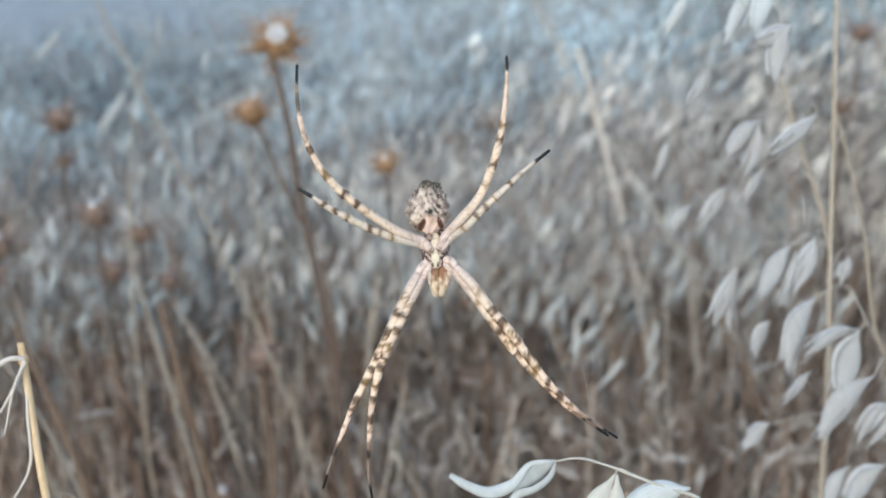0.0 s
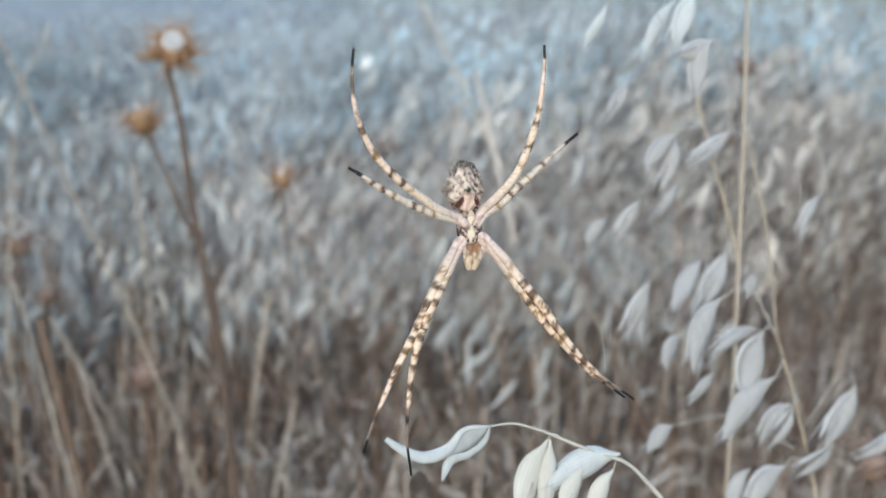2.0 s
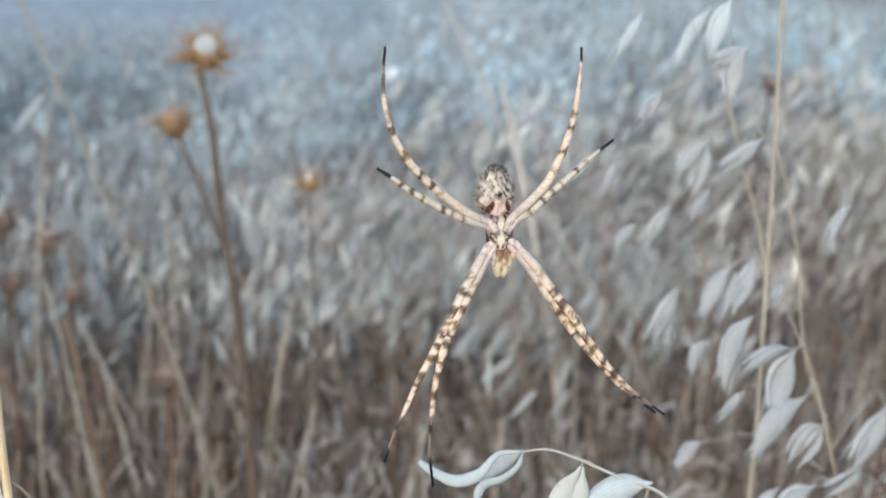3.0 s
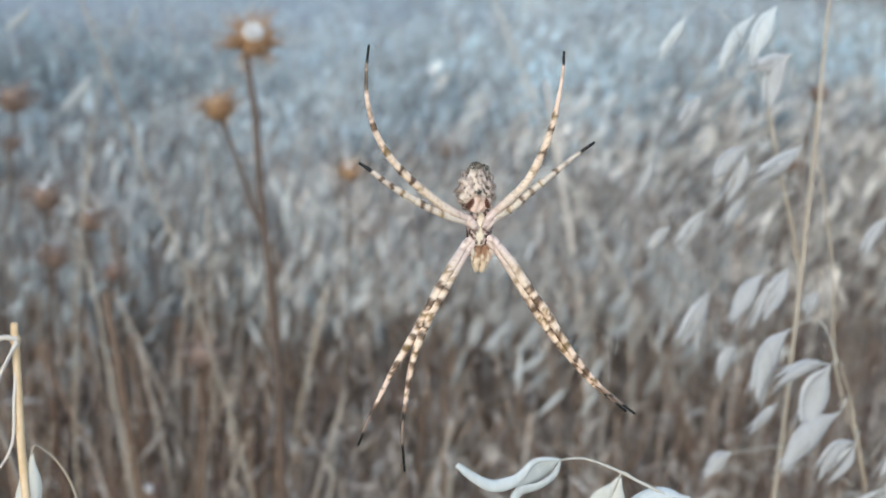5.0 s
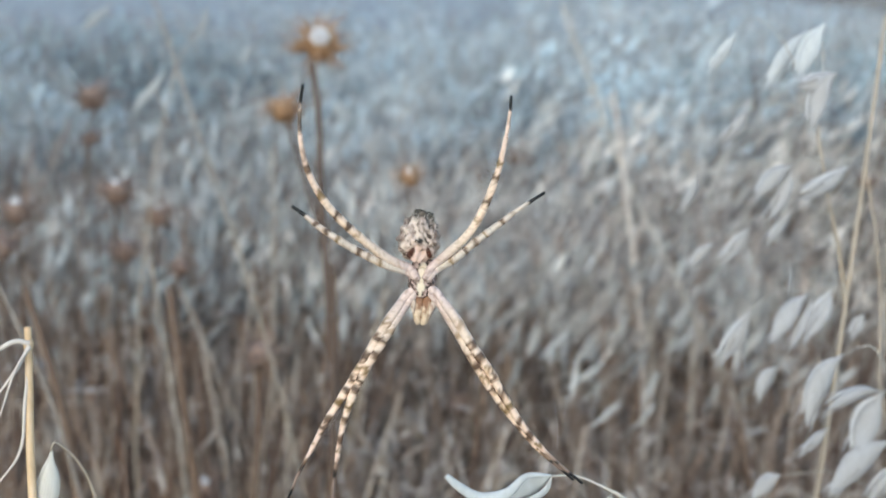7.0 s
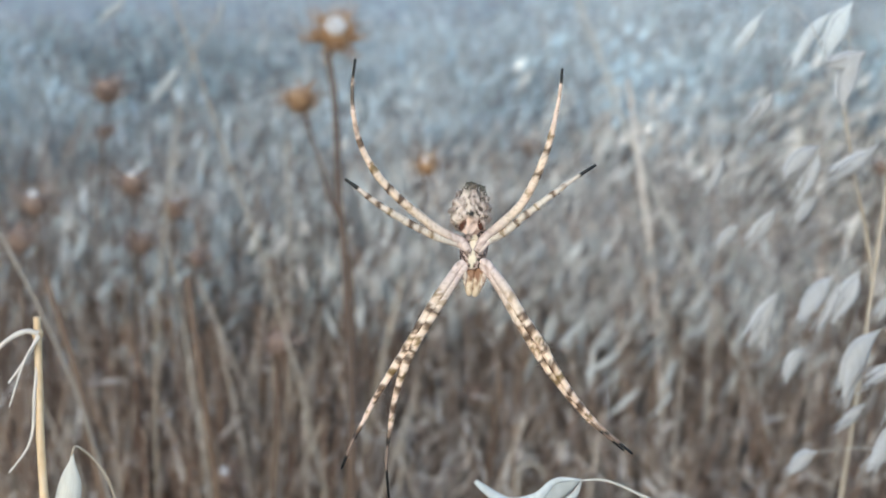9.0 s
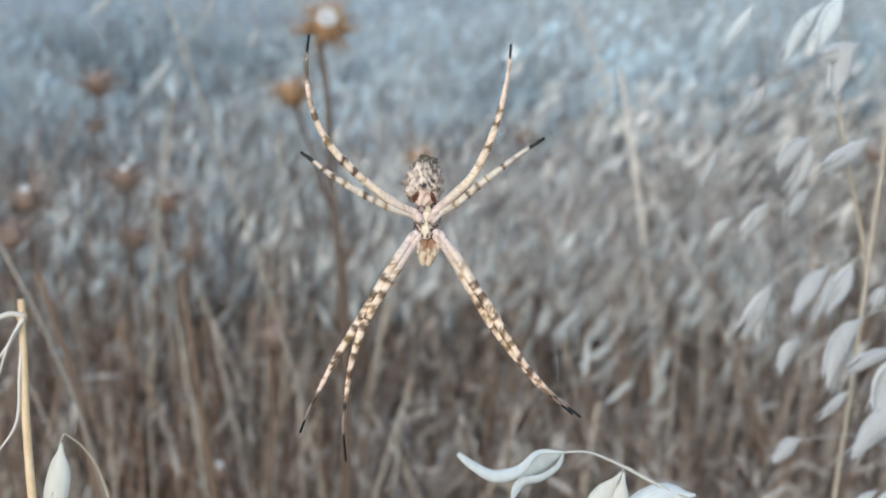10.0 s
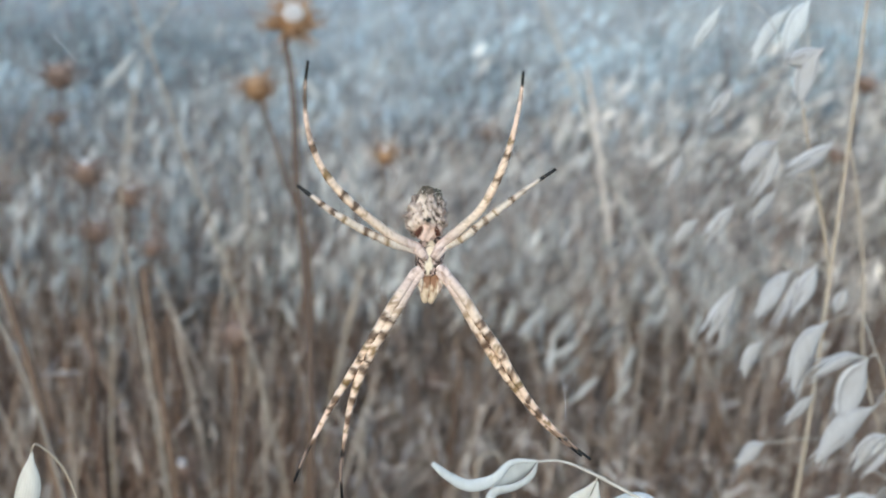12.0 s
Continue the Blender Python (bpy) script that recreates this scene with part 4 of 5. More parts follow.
    for top, tip, w, bu, mat in (
        ((0.0339, 0.1783, 0.5966), (0.0280, 0.1711, 0.5823), 0.0066, -0.08, CREAM_GLUME), ((0.0343, 0.1782, 0.5966), (0.0330, 0.1719, 0.5818), 0.0046, 0.03, CREAM_GLUME),
        ((0.0485, 0.1786, 0.5933), (0.0330, 0.1744, 0.5878), 0.0070, -0.06, WHITE_GLUME), ((0.0411, 0.1769, 0.5920), (0.0363, 0.1721, 0.5822), 0.0048, -0.05, CREAM_GLUME),
        ((0.0476, 0.1786, 0.5899), (0.0429, 0.1739, 0.5803), 0.0046, -0.08, CREAM_GLUME),
    ):
        spikelet(near, top, tip, w, bu, 0.2 * math.sin(top[0] * 800), "", mat)
    for pts in ([(0.0360, 0.1783, 0.5973), (0.0344, 0.1786, 0.5976), (0.0339, 0.1782, 0.5964)], [(0.0494, 0.1780, 0.5918), (0.0482, 0.1791, 0.5915), (0.0476, 0.1786, 0.5897)]):
        pedicel(near, pts)

    # broken golden stalk with torn leaf strips and one spikelet
    foot_at = foot((-0.0801, 0.1599, 0.5609), 0.01, 0.01)
    golden = thing("grass_stalk", foot_at, "broken golden dry stalk with torn leaf strips", "grass stalk", "single dry stalks in the field")
    part("stem", tube([(-0.0893, 0.1763, 0.6083), (-0.0881, 0.1739, 0.6012), (-0.0858, 0.1689, 0.5871), (-0.0829, 0.1640, 0.5727), (-0.0801, 0.1599, 0.5609), foot_at], [0.00068, 0.00078, 0.00085, 0.0009], 10, 40), WARM, golden)
    part("node", tube([(-0.0889, 0.1755, 0.6061), (-0.0888, 0.1753, 0.6053), (-0.0886, 0.1749, 0.6043)], [0.0008, 0.0011, 0.0008], 10, 8), WARM, golden)
    for pts, w in (([(-0.0882, 0.1744, 0.6057), (-0.0902, 0.1735, 0.6063), (-0.0931, 0.1719, 0.6048), (-0.0959, 0.1707, 0.6016)], 0.0010), ([(-0.0882, 0.1743, 0.6055), (-0.0896, 0.1717, 0.6013), (-0.0919, 0.1692, 0.5972)], 0.0007), ([(-0.0883, 0.1749, 0.6043), (-0.0876, 0.1708, 0.5955), (-0.0875, 0.1672, 0.5853), (-0.0900, 0.1646, 0.5809)], 0.0006), ([(-0.0879, 0.1742, 0.6052), (-0.0888, 0.1725, 0.6035), (-0.0912, 0.1678, 0.5930)], 0.0005)):
        part("leaf_strip", blade(pts, [w, w, w * 0.6], (0.2, -1, 0.3), 0.5, 16), BEIGE_STEM, golden, "torn pale leaf strip")
    side_foot = foot((-0.0657, 0.1693, 0.5573), 0.03, 0.02)
    side = thing("wild_oat", side_foot, "bent wild oat tip with one cream spikelet beside the golden stalk", "wild oat", "wild oats by the web")
    spikelet(side, (-0.0786, 0.1678, 0.5835), (-0.0797, 0.1613, 0.5650), 0.0052, 0.04, 0.1, "cream papery spikelet", CREAM_GLUME)
    part("stem", tube([(-0.0787, 0.1676, 0.5831), (-0.0783, 0.1682, 0.5847), (-0.0767, 0.1697, 0.5829), (-0.0737, 0.1712, 0.5780), (-0.0703, 0.1712, 0.5687), (-0.0657, 0.1693, 0.5573), side_foot], [0.0002, 0.00025, 0.0005], 6, 30), STRAW, side)
    return upper, lower, near, golden, side



# ------------------------------------------------------------------ spider and web
MM = 0.001
SPIDER_PATH = [
    (0, -0.0019, 0.1570, 0.6415, -5.0, 1.4, 1.4),
    (0.5, 0.0078, 0.1571, 0.6457, -1.5, 1.1, 3.6),
    (1, 0.0103, 0.1693, 0.6412, -2.1, 1.1, 2.6),
    (1.5, 0.0138, 0.1711, 0.6398, -3.3, 0.3, 3.1),
    (2, 0.0144, 0.1713, 0.6399, -2.0, 0.6, 3.7),
    (2.5, 0.0127, 0.1674, 0.6405, -2.1, 0.4, 2.6),
    (4.5, 0.0069, 0.1568, 0.6374, -0.2, 0.4, 4.4),
    (5, 0.0032, 0.1652, 0.6384, -0.9, -0.1, 2.2),
    (5.5, 0.0029, 0.1621, 0.6377, 0.2, -0.1, 2.4),
    (6, 0.0031, 0.1559, 0.6366, 0.5, 0.2, 3.8),
    (6.5, -0.0036, 0.1609, 0.6363, -3.0, -0.4, 3.3),
    (7, -0.0085, 0.1528, 0.6342, -2.9, 0.1, 2.0),
    (9, -0.0065, 0.1546, 0.6348, -1.4, -0.3, -0.7),
    (9.5, -0.0109, 0.1553, 0.6356, -0.5, -0.4, 1.2),
    (10, -0.0137, 0.1613, 0.6365, -0.6, 0.3, -0.2),
    (10.5, -0.0099, 0.1558, 0.6362, -0.1, -0.0, -0.0),
    (11, -0.0083, 0.1565, 0.6383, 1.4, -0.0, 0.1),
    (11.5, -0.0094, 0.1536, 0.6361, 1.4, -0.1, 1.3),
    (12, -0.0070, 0.1519, 0.6353, 0.4, 0.5, 2.6),
]
CREAM, BROWN, OLIVE, BLACK, PINK = (0.72, 0.58, 0.475), (0.070, 0.036, 0.022), (0.17, 0.105, 0.038), (0.008, 0.007, 0.007), (0.64, 0.50, 0.46)
AMBER, ROSE, GOLD = (0.55, 0.30, 0.145), (0.82, 0.61, 0.50), (0.83, 0.635, 0.495)


def tint(me, colours):
    at = me.color_attributes.new("tint", "FLOAT_COLOR", "POINT")
    at.data.foreach_set("color", np.concatenate([np.array(colours, np.float32), np.ones((len(colours), 1), np.float32)], 1).ravel())


def leg_colour(f, bands, dark_from, tip_from, ashen=0.0):
    """The colour at the share f of a leg: cream with brown and olive rings, black towards the claw."""
    c = np.array(mixed(mixed(mixed(PINK, CREAM, f * 6.0 - 0.2), GOLD, f * 6 - 1.0), ROSE, f * 5 - 2.5))
    c = np.array(mixed(c, (0.60, 0.54, 0.475), ashen))
    for k, (at, width, strength) in enumerate(bands):
        if strength <= 1:
            q = max(0.0, 1 - (abs(f - at - 0.006) / (width * 1.5)) ** 2) * (0.6 if f < 0.5 else 0.45) * strength
            c = c * (1 - q) + np.array(AMBER) * q
        q = max(0.0, 1 - (abs(f - at) / (width if strength > 1 else width * (0.85 + 0.22 * (k % 3)))) ** 4)
        ring = (0.075, 0.058, 0.048) if strength > 1 else BROWN if k % 3 else OLIVE
        q *= min(strength * 1.15, 0.94)
        c = c * (1 - q) + np.array(ring) * q
    q = min(1, max(0, (f - dark_from) / 0.02))
    if f > dark_from:
        c = c * (1 - q) + np.array(BLACK) * q
        if f < tip_from:
            c = mixed(c, (0.24, 0.17, 0.14), (f - dark_from - 0.025) / 0.03 * min(1.0, (tip_from - f) / 0.02))
    return np.array(c)


def spider_leg(spider, points, radii, bands, dark_from, seed, tip_from=0.0, ashen=0.0):
    """A jointed leg from the coxa out; each main segment is a sub-part of the leg."""
    steps, sides = 90, 10
    p = [np.array(q) * MM for q in points]
    rnd = random.Random(seed)
    r = np.interp(np.linspace(0, 1, 60), np.linspace(0, 1, len(radii)), radii)
    for joint in (0.40, 0.50, 0.74, 0.88):
        k = np.linspace(0, 1, 60)
        r = r * (1 + 0.16 * np.exp(-((k - joint) / 0.018) ** 2) - 0.10 * np.exp(-((k - joint - 0.025) / 0.012) ** 2))
    for at, width, strength in bands:
        k = np.linspace(0, 1, 60)
        r = r * (1 + 0.15 * min(strength, 0.3 if strength > 1 else 1) * np.exp(-((k - at) / 0.015) ** 2))
    curve = smooth_path(p, steps)
    bands = [(at + rnd.gauss(0, 0.008), w * rnd.uniform(0.8, 1.25), s if s > 1 else min(1.0, s * rnd.uniform(0.85, 1.3))) for at, w, s in bands]
    leg = None
    cuts = (0.0, 0.42, 0.54, 0.76, 1.0)
    for k, name in enumerate(("femur", "patella", "tibia", "metatarsus")):
        lo, hi = int(cuts[k] * (steps - 1)), int(cuts[k + 1] * (steps - 1))
        n = hi - lo + 1
        rr = np.interp(np.linspace(lo, hi, n) / (steps - 1), np.linspace(0, 1, 60), r) * MM
        v, f = tube(curve[lo:hi + 1], rr, sides, n)
        f0 = np.repeat(np.arange(lo, hi + 1) / (steps - 1), sides)
        v = np.array(v)
        col = []
        for q, (w, s) in enumerate(zip(v, f0)):
            shift = 0.022 * noise.noise(Vector(w) * 1100 + Vector((seed, 0, 0))) + 0.009 * noise.noise(Vector(w) * 3500)
            speck = (noise.noise(Vector(w) * 1900 + Vector((0, seed, 3))) - 0.22) * 2.2
            col.append(mixed(leg_colour(s + shift, bands, dark_from, tip_from, ashen), (0.30, 0.19, 0.11), min(0.4, speck) if 0.02 < s < dark_from else 0.0))
        ob = new("leg" if leg is None else name, mesh_of(name, v, f, LEG))
        tint(ob.data, col)
        ob.parent = spider if leg is None else leg
        if leg is None:
            leg = ob
            tagged(ob, "cream leg ringed with brown, black at the claw")
    # the coxa, from under the sternum out to the first joint
    inner, base = np.array((0.7, 0.2, 0.4)) * MM, curve[0]
    high = base[2] > 0.0024
    root = inner + (base - inner) * (0.30 if high else 0.40) + np.array((0, -0.75 if high else 0.2, 0)) * MM
    out = curve[3] * 1.0
    v, f = tube([root, (root + base) / 2 + np.array((0, -0.25, 0)) * MM, base + np.array((0, -0.15, 0)) * MM, out], np.array([0.72 if high else 0.5, 0.95 if high else 0.84, 0.92, 0.84]) * radii[1] * MM, 12, 14)
    ob = new("coxa", mesh_of("coxa", v, f, LEG))
    tint(ob.data, [mixed(mixed((0.46, 0.33, 0.29), (0.74, 0.58, 0.52), 1.6 * noise.noise(Vector(q) * 1500) + 0.70), (0.15, 0.095, 0.075), (0.18 - k // 12 / 13 + 0.25 * noise.noise(Vector(q) * 2500)) * 5) for k, q in enumerate(v)])
    ob.parent = leg
    # fine hairs
    v, f = [], []
    for k in range(70):
        s = rnd.uniform(0.1, 0.97)
        i = min(int(s * (steps - 1)), steps - 2)
        t = curve[i + 1] - curve[i]
        t /= np.linalg.norm(t)
        d = np.cross(t, [rnd.gauss(0, 1) for _ in range(3)])
        d /= np.linalg.norm(d)
        b = curve[i] + d * np.interp(s, np.linspace(0, 1, 60), r) * MM * 0.9
        tube([b, b + (d * 0.35 + t * 0.35) * MM * 0.5, b + (d * 0.5 + t * 0.8) * MM * 0.6], [0.016 * MM, 0.006 * MM], 3, 3, v, f)
    ob = new("hairs", mesh_of("hairs", v, f, LEG))
    tint(ob.data, [(0.35, 0.27, 0.2)] * len(v))
    ob.parent = leg
    return leg


def rings(*rows):
    return [(a, w, s) for a, w, s in rows]


def blob(spider, name, centre, size, tilt, colour, lumps=0.0, seg=48, rows=32, label="", lobed=0.0):
    """A rounded body part: an ellipsoid with lumps, tinted by a function of its own unit place."""
    m = Euler([radians(a) for a in tilt]).to_matrix()
    v, f, col = [], [], []
    for i in range(rows + 1):
        th = math.pi * i / rows
        for j in range(seg):
            ph = 2 * math.pi * j / seg
            u = Vector((math.sin(th) * math.cos(ph), math.sin(th) * math.sin(ph), math.cos(th)))
            side_lobe = sum(math.exp(-((u.z - q) / 0.10) ** 2) for q in (-0.55, -0.2, 0.15, 0.5)) * math.exp(-((abs(u.x) - 0.95) / 0.3) ** 2)
            k = 1 + lobed * side_lobe + lumps * (noise.noise(u * 2.2 + Vector(centre)) + 0.6 * noise.noise(u * 5.5) + 0.35 * noise.noise(u * 13))
            p = m @ Vector((u.x * size[0] * k * (1 - (0.2 * max(0, u.z) if lobed else 0)), u.y * size[1] * k, u.z * size[2] * k)) + Vector(centre)
            v.append(np.array(p) * MM)
            col.append(colour(u, p))
    for i in range(rows):
        for j in range(seg):
            a, b = i * seg + j, i * seg + (j + 1) % seg
            f.append((a, a + seg, b + seg, b))
    ob = new(name, mesh_of(name, v, f, BODY))
    tint(ob.data, col)
    ob.parent = spider
    return tagged(ob, label) if label else ob


def abdomen_hairs(spider):
    rnd = random.Random(3)
    v, f = [], []
    m = Euler((radians(-24), radians(3), 0)).to_matrix()
    for k in range(170):
        th, ph = math.acos(rnd.uniform(-0.7, 0.85)), rnd.choice((0, math.pi)) + rnd.gauss(0, 0.6)
        u = Vector((math.sin(th) * math.cos(ph), math.sin(th) * math.sin(ph), math.cos(th)))
        b = m @ Vector((u.x * 3.05 * (1 - 0.18 * max(0, u.z)), u.y * 3.1, u.z * 4.3)) + Vector((-0.55, 2.2, 7.6))
        tip = b + (m @ u) * rnd.uniform(0.4, 1.0) + Vector((0, 0, rnd.uniform(-0.3, 0.5)))
        tube([np.array(b) * MM, np.array((b + tip) / 2) * MM, np.array(tip) * MM], [0.03 * MM, 0.012 * MM], 4, 4, v, f)
    ob = new("hair_fringe", mesh_of("hair_fringe", v, f, LEG))
    tint(ob.data, [(0.62, 0.55, 0.48)] * len(v))
    ob.parent = spider


def mixed(a, b, q):
    q = min(1.0, max(0.0, q))
    return tuple(x * (1 - q) + y * q for x, y in zip(a, b))


def abdomen_colour(u, p):
    n = noise.noise(u * 2.6 + Vector((4, 1, 0))) + 0.6 * noise.noise(u * 6)
    c = mixed((0.27, 0.20, 0.165), (0.68, 0.55, 0.47), n * 1.5 + 0.48)
    c = mixed(c, (0.09, 0.06, 0.045), (noise.noise(u * 4.2 + Vector((0, 9, 2))) + 0.5 * noise.noise(u * 10) - 0.02) * 3.6)
    c = mixed(c, (0.70, 0.59, 0.49), (noise.noise(u * 4.6 + Vector((7, 2, 2))) - 0.16) * 4.5)
    c = mixed(c, (0.085, 0.07, 0.045), (u.z - 0.42 + 0.3 * noise.noise(u * 4)) * 2.4)
    c = mixed(c, (0.30, 0.22, 0.19), (abs(u.x) - 0.72) * 2.0)
    if u.y < 0.2:
        c = mixed(c, (0.76, 0.56, 0.47), (1.35 - math.hypot((p.x + 0.1) / 1.9, (p.z - 5.2) / 1.5)) * 2.2)
        for x, z, rx, rz, lean in ((-1.6, 5.35, 0.45, 1.05, 0.3), (1.35, 5.6, 0.40, 1.0, -0.3)):
            q = 1.25 - math.hypot((p.x - x - lean * (p.z - z)) / rx, (p.z - z) / rz)
            c = mixed(c, (0.085, 0.03, 0.018), q * 4)
        c = mixed(c, (0.02, 0.02, 0.018), (1.3 - math.hypot((p.x + 0.35) / 0.5, (p.z - 7.7) / 0.35)) * 2)
    return c


def sternum_colour(u, p):
    c = mixed((0.22, 0.14, 0.115), (0.66, 0.50, 0.45), noise.noise(p * 1.6) * 1.5 + 0.48)
    c = mixed(c, (0.05, 0.032, 0.028), (noise.noise(p * 1.9 + Vector((5, 5, 5))) + 0.06) * 4)
    if p.z > -1.7:
        c = mixed(c, (0.80, 0.70, 0.55), (1.2 - abs(p.x - 0.65) / (0.45 + 0.25 * math.cos(p.z * 2.4))) * 2.5)
    return mixed(c, (0.16, 0.07, 0.04), (-p.z - 1.5) * 1.5)


def pale_colour(u, p):
    return mixed((0.40, 0.28, 0.22), (0.80, 0.70, 0.58), noise.noise(p * 1.6) * 1.4 + 0.45)


def jaw_colour(u, p):
    c = mixed((0.74, 0.60, 0.44), (0.26, 0.13, 0.07), (u.z + 0.42 + 1.1 * noise.noise(p * 1.3)) * 1.7)
    return mixed(c, (0.72, 0.58, 0.42), (0.14 - abs(abs(u.x) - 0.25)) * 4 - max(0.0, u.z + 0.3) * 2)


def build_spider():
    spider = thing("garden_spider", (0, 0, 0), "cream and brown banded orb-weaving spider hanging head down in its web", "spider")
    blob(spider, "abdomen", (-0.55, 2.2, 7.6), (3.05, 3.0, 4.4), (-22, 4, 0), abdomen_colour, 0.17, 72, 52, "mottled grey-brown lobed abdomen with two dark spots", 0.14)
    abdomen_hairs(spider)
    blob(spider, "sternum", (0.75, 0.3, 0.4), (2.0, 1.1, 2.6), (-4, 0, 3), sternum_colour, 0.06, 40, 28, "brown sternum with a cream stripe")
    blob(spider, "carapace", (0.7, 1.5, 0.8), (2.3, 1.3, 4.0), (-6, 0, 3), sternum_colour, 0.05, 32, 24)
    for x in (0.75, 1.95):
        jaw = blob(spider, "chelicera", (x, 0.4, -3.75), (1.06, 1.1, 3.0), (-6, -3 if x < 1 else 4, 0), jaw_colour, 0.04, 24, 18, "cream fang-bearing jaw, brown at the root")
    for x, lean in ((-0.25, -8), (2.95, 8)):
        blob(spider, "palp", (x, -0.2, -3.0), (0.50, 0.5, 2.1), (0, lean * 1.5, 0), pale_colour, 0.05, 16, 14)
    upper_right = rings((0.35, 0.012, 0.45), (0.44, 0.013, 0.9), (0.53, 0.013, 0.85), (0.615, 0.019, 1.0), (0.83, 0.03, 0.35))
    upper_left = rings((0.275, 0.012, 0.5), (0.335, 0.014, 0.85), (0.42, 0.014, 1.0), (0.53, 0.016, 0.95), (0.63, 0.017, 1.0), (0.68, 0.01, 0.4), (0.815, 0.075, 1.5))
    short_right = rings((0.18, 0.018, 0.7), (0.30, 0.016, 0.75), (0.385, 0.016, 0.7), (0.49, 0.018, 0.75), (0.63, 0.026, 0.95), (0.74, 0.015, 0.3))
    short_left = rings((0.20, 0.02, 0.8), (0.30, 0.014, 0.5), (0.36, 0.016, 0.7), (0.52, 0.018, 0.85), (0.62, 0.016, 0.7), (0.71, 0.016, 0.85))
    lower = rings((0.17, 0.014, 0.5), (0.235, 0.015, 0.75), (0.30, 0.016, 0.95), (0.36, 0.016, 0.9), (0.415, 0.015, 0.85), (0.465, 0.013, 0.9), (0.53, 0.017, 1.0), (0.60, 0.015, 0.95), (0.66, 0.016, 1.0), (0.715, 0.011, 0.8), (0.80, 0.035, 0.6))
    thick = [0.62, 0.84, 0.81, 0.72, 0.63, 0.51, 0.36, 0.26, 0.22]
    medium = [0.70, 0.78, 0.71, 0.64, 0.57, 0.46, 0.34, 0.26, 0.21]
    thin = [0.60, 0.64, 0.60, 0.56, 0.48, 0.34, 0.24]
    spider_leg(spider, [(-1.4, 0, 2.7), (-4.2, -0.9, 3.8), (-9.4, -1.8, 7.1), (-12.7, -2.5, 9.7), (-16.1, -3.0, 13.1), (-18.8, -3.3, 17.4), (-20.4, -3.3, 22.6), (-20.8, -3.2, 26.9), (-20.7, -3.0, 30.4)], medium, upper_left, 0.87, 1)
    spider_leg(spider, [(-1.8, 0, 2.1), (-5.0, -1.3, 3.1), (-9.2, -2.3, 4.9), (-12.9, -3.0, 6.8), (-16.1, -3.3, 8.6), (-18.7, -3.3, 10.3), (-20.8, -3.0, 11.4)], thin, short_left, 0.82, 2, ashen=0.6)
    spider_leg(spider, [(2.2, 0, 3.6), (4.6, -0.5, 6.4), (7.4, -0.9, 10.2), (9.1, -1.0, 14.6), (10.4, -0.9, 20.2), (10.9, -0.5, 24.6), (11.1, 0.2, 28.9), (11.0, 1.0, 32.0)], medium, upper_right, 0.88, 3)
    spider_leg(spider, [(2.7, 0, 3.0), (5.3, -0.5, 5.1), (8.5, -0.6, 8.6), (11.7, -0.2, 11.7), (14.6, 0.7, 14.3), (18.5, 2.0, 17.3)], thin, short_right, 0.86, 4, ashen=0.75)
    spider_leg(spider, [(-1.4, 0, -1.7), (-3.3, -1.6, -4.9), (-5.6, -3.1, -9.5), (-7.8, -4.4, -14.3), (-9.7, -5.5, -18.1), (-11.9, -6.4, -22.6), (-13.9, -7.1, -27.7), (-15.5, -7.6, -31.9), (-16.9, -8.0, -36.9)], thick, lower, 0.82, 5, 0.93)
    spider_leg(spider, [(-0.9, 0, -2.4), (-2.8, -1.6, -5.8), (-4.9, -3.2, -9.9), (-6.9, -4.6, -14.1), (-8.3, -5.8, -18.3), (-9.2, -6.7, -23.1), (-9.5, -7.4, -28.5), (-9.6, -8.0, -33.5), (-8.5, -8.5, -41.1)], thick, lower, 0.79, 6, 0.91)
    spider_leg(spider, [(3.1, 0, -0.7), (6.3, -1.5, -3.7), (10.0, -2.9, -8.2), (13.3, -4.2, -11.7), (16.5, -5.3, -15.9), (19.8, -6.1, -19.7), (23.5, -6.7, -23.1), (26.9, -7.1, -25.5), (30.5, -7.5, -27.8)], thick, lower, 0.81, 7, 0.92)
    spider_leg(spider, [(3.4, 0, -1.9), (6.5, -1.4, -5.2), (9.7, -2.7, -9.3), (13.0, -3.8, -13.5), (16.2, -4.8, -17.0), (19.7, -5.4, -20.6), (23.2, -5.9, -23.8), (26.0, -6.3, -25.7), (29.2, -6.5, -27.9)], thick, lower, 0.81, 8, 0.92)
    return spider


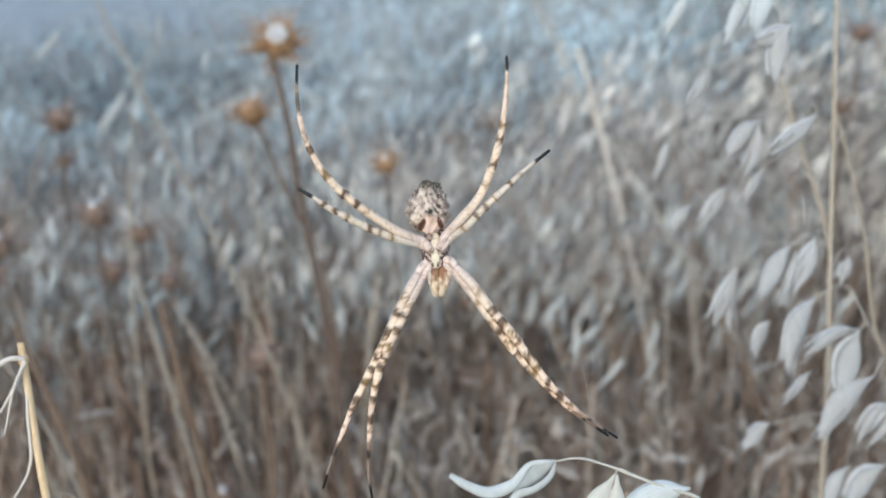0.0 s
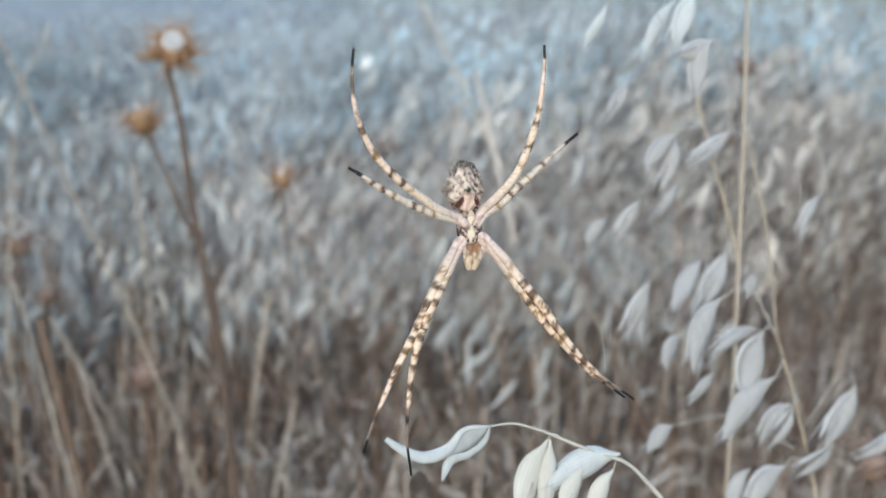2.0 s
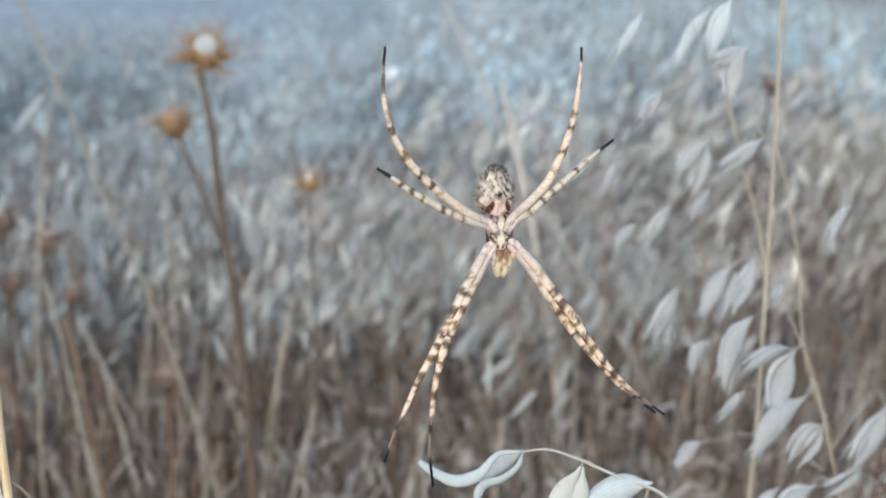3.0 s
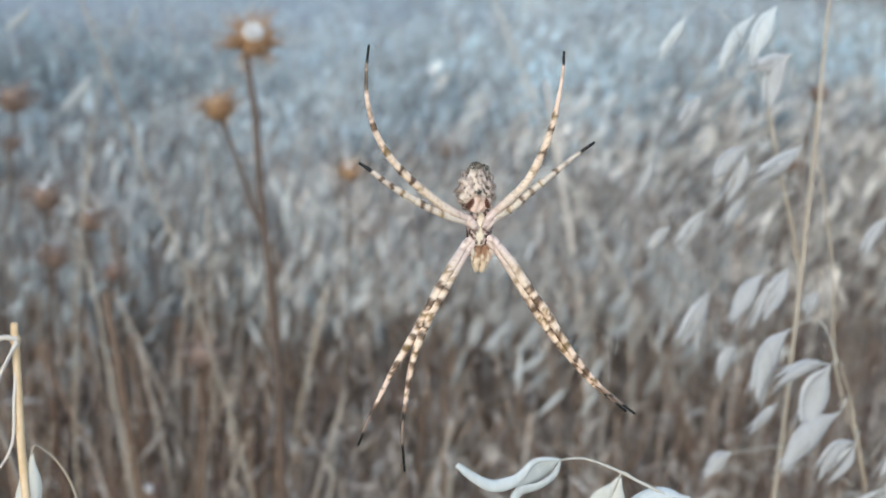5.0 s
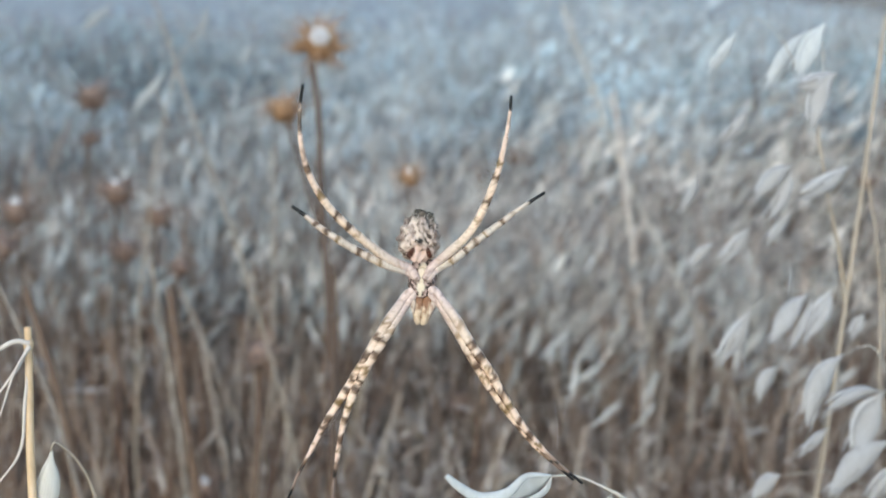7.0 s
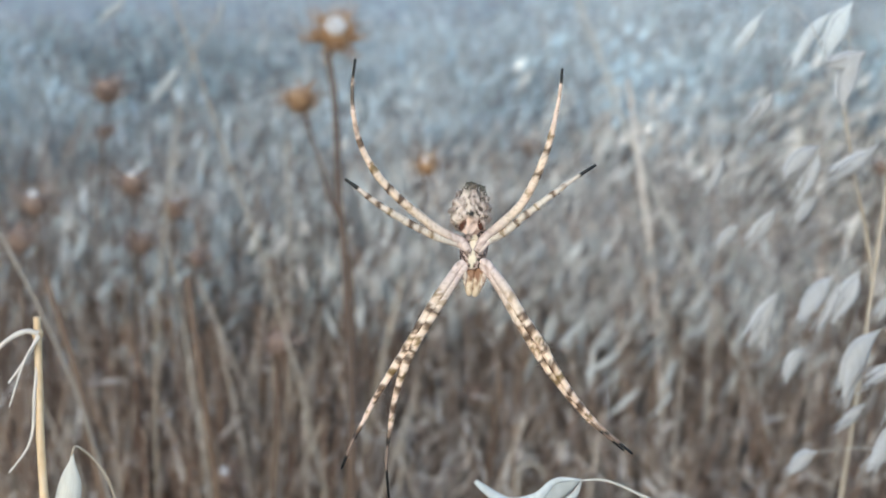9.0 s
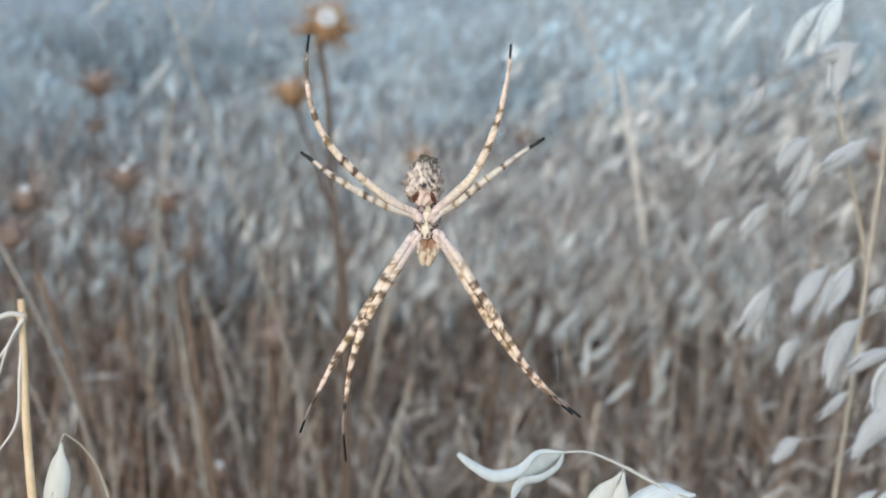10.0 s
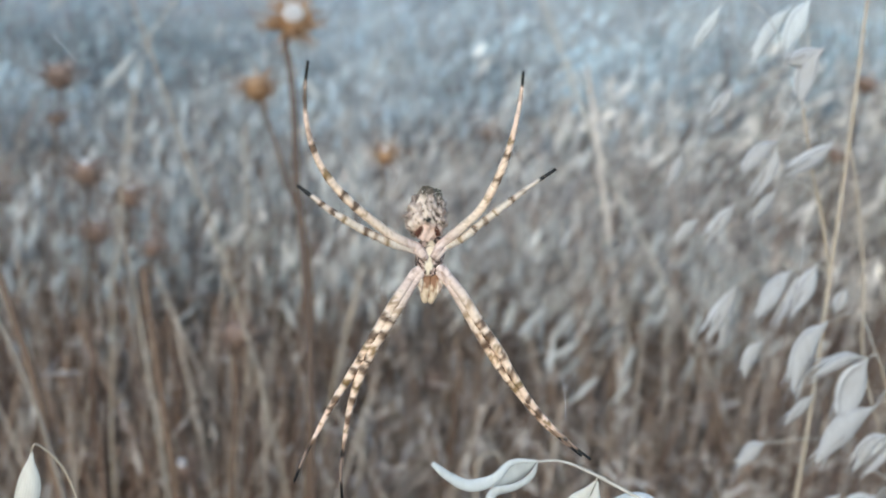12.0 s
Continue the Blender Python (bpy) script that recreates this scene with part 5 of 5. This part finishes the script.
def build_web():
    web = thing("spider_web", (0, 0, 0), "nearly invisible orb web with a few glinting threads", "spider web")
    rnd = random.Random(7)
    spokes = []
    for k in range(22):
        a = 2 * math.pi * (k + rnd.uniform(-0.2, 0.2)) / 22
        r = rnd.uniform(105, 130)
        end = np.array((math.cos(a) * r, -4 + rnd.uniform(-3, 3), math.sin(a) * r))
        hub = np.array((math.cos(a) * 4, -1.6, math.sin(a) * 4))
        spokes.append((hub, end))
        ob = new("radial_thread", mesh_of("radial_thread", *tube([hub * MM, (hub + end) / 2 * MM, end * MM], [0.0035 * MM] * 2, 4, 4), SILK))
        ob.parent = web
    v, f = [], []
    for turn in range(26):
        s = 0.16 + 0.03 * turn
        for k in range(22):
            p = [h + (e - h) * (s + 0.03 * ((k + i) / 22)) for i, (h, e) in ((0, spokes[k]), (1, spokes[(k + 1) % 22]))]
            tube([p[0] * MM, (p[0] + p[1]) / 2 * MM * 0.997, p[1] * MM], [0.0022 * MM] * 2, 3, 3, v, f)
    ob = new("spiral_thread", mesh_of("spiral_thread", v, f, SILK))
    ob.parent = web
    # glints on the web, added as short thickened pieces of silk
    for a, b, r in (((-57, 29.5), (-53.5, 26), 0.017), ((-4.2, 25), (-3.6, 29), 0.022), ((3, 25.5), (6.5, 26.4), 0.02), ((4.5, 24.6), (6, 25.4), 0.022), ((58.6, 7), (57.6, 12.5), 0.024), ((24.5, -16), (26.4, -24.5), 0.016), ((-6, 13), (-5.7, 16), 0.014), ((-7, -6), (-6.4, -3), 0.016), ((4, -12), (4.8, -13.2), 0.016), ((26.6, -19), (26.2, -14.5), 0.014), ((5.5, 15), (5.9, 18.5), 0.014), ((10, -1), (10.5, 1), 0.012)):
        m = ((a[0] + b[0]) / 2 + 0.25, (a[1] + b[1]) / 2)
        ob = new("glint_thread", mesh_of("glint_thread", *tube([(q[0] * MM, -0.003, q[1] * MM) for q in (a, m, b)], [r * MM, r * 1.4 * MM, r * MM], 5, 8), SILK))
        ob.parent = web
    return web


build_ground()
build_track()
build_brown_stalks()
build_field()
build_field_sides()
build_thistles()
build_stalks()
upper_oats, lower_oats, near_oat, near_stalk, side_oat = build_oats()
spider = build_spider()
web = build_web()


def motions():
    rows = [(t, pose(x, y, z, rx, ry, rz)) for t, x, y, z, rx, ry, rz in SPIDER_PATH]
    walk(spider, rows)
    walk(web, rows)
    for ob, sway in ((near_oat, NEAR_SWAY), (near_stalk, STALK_SWAY), (lower_oats, LOWER_SWAY), (side_oat, SIDE_SWAY)):
        home = ob.location.copy()
        walk(ob, [(t, pose(home.x + x, home.y + y, home.z + z)) for t, x, y, z in sway])


motions()
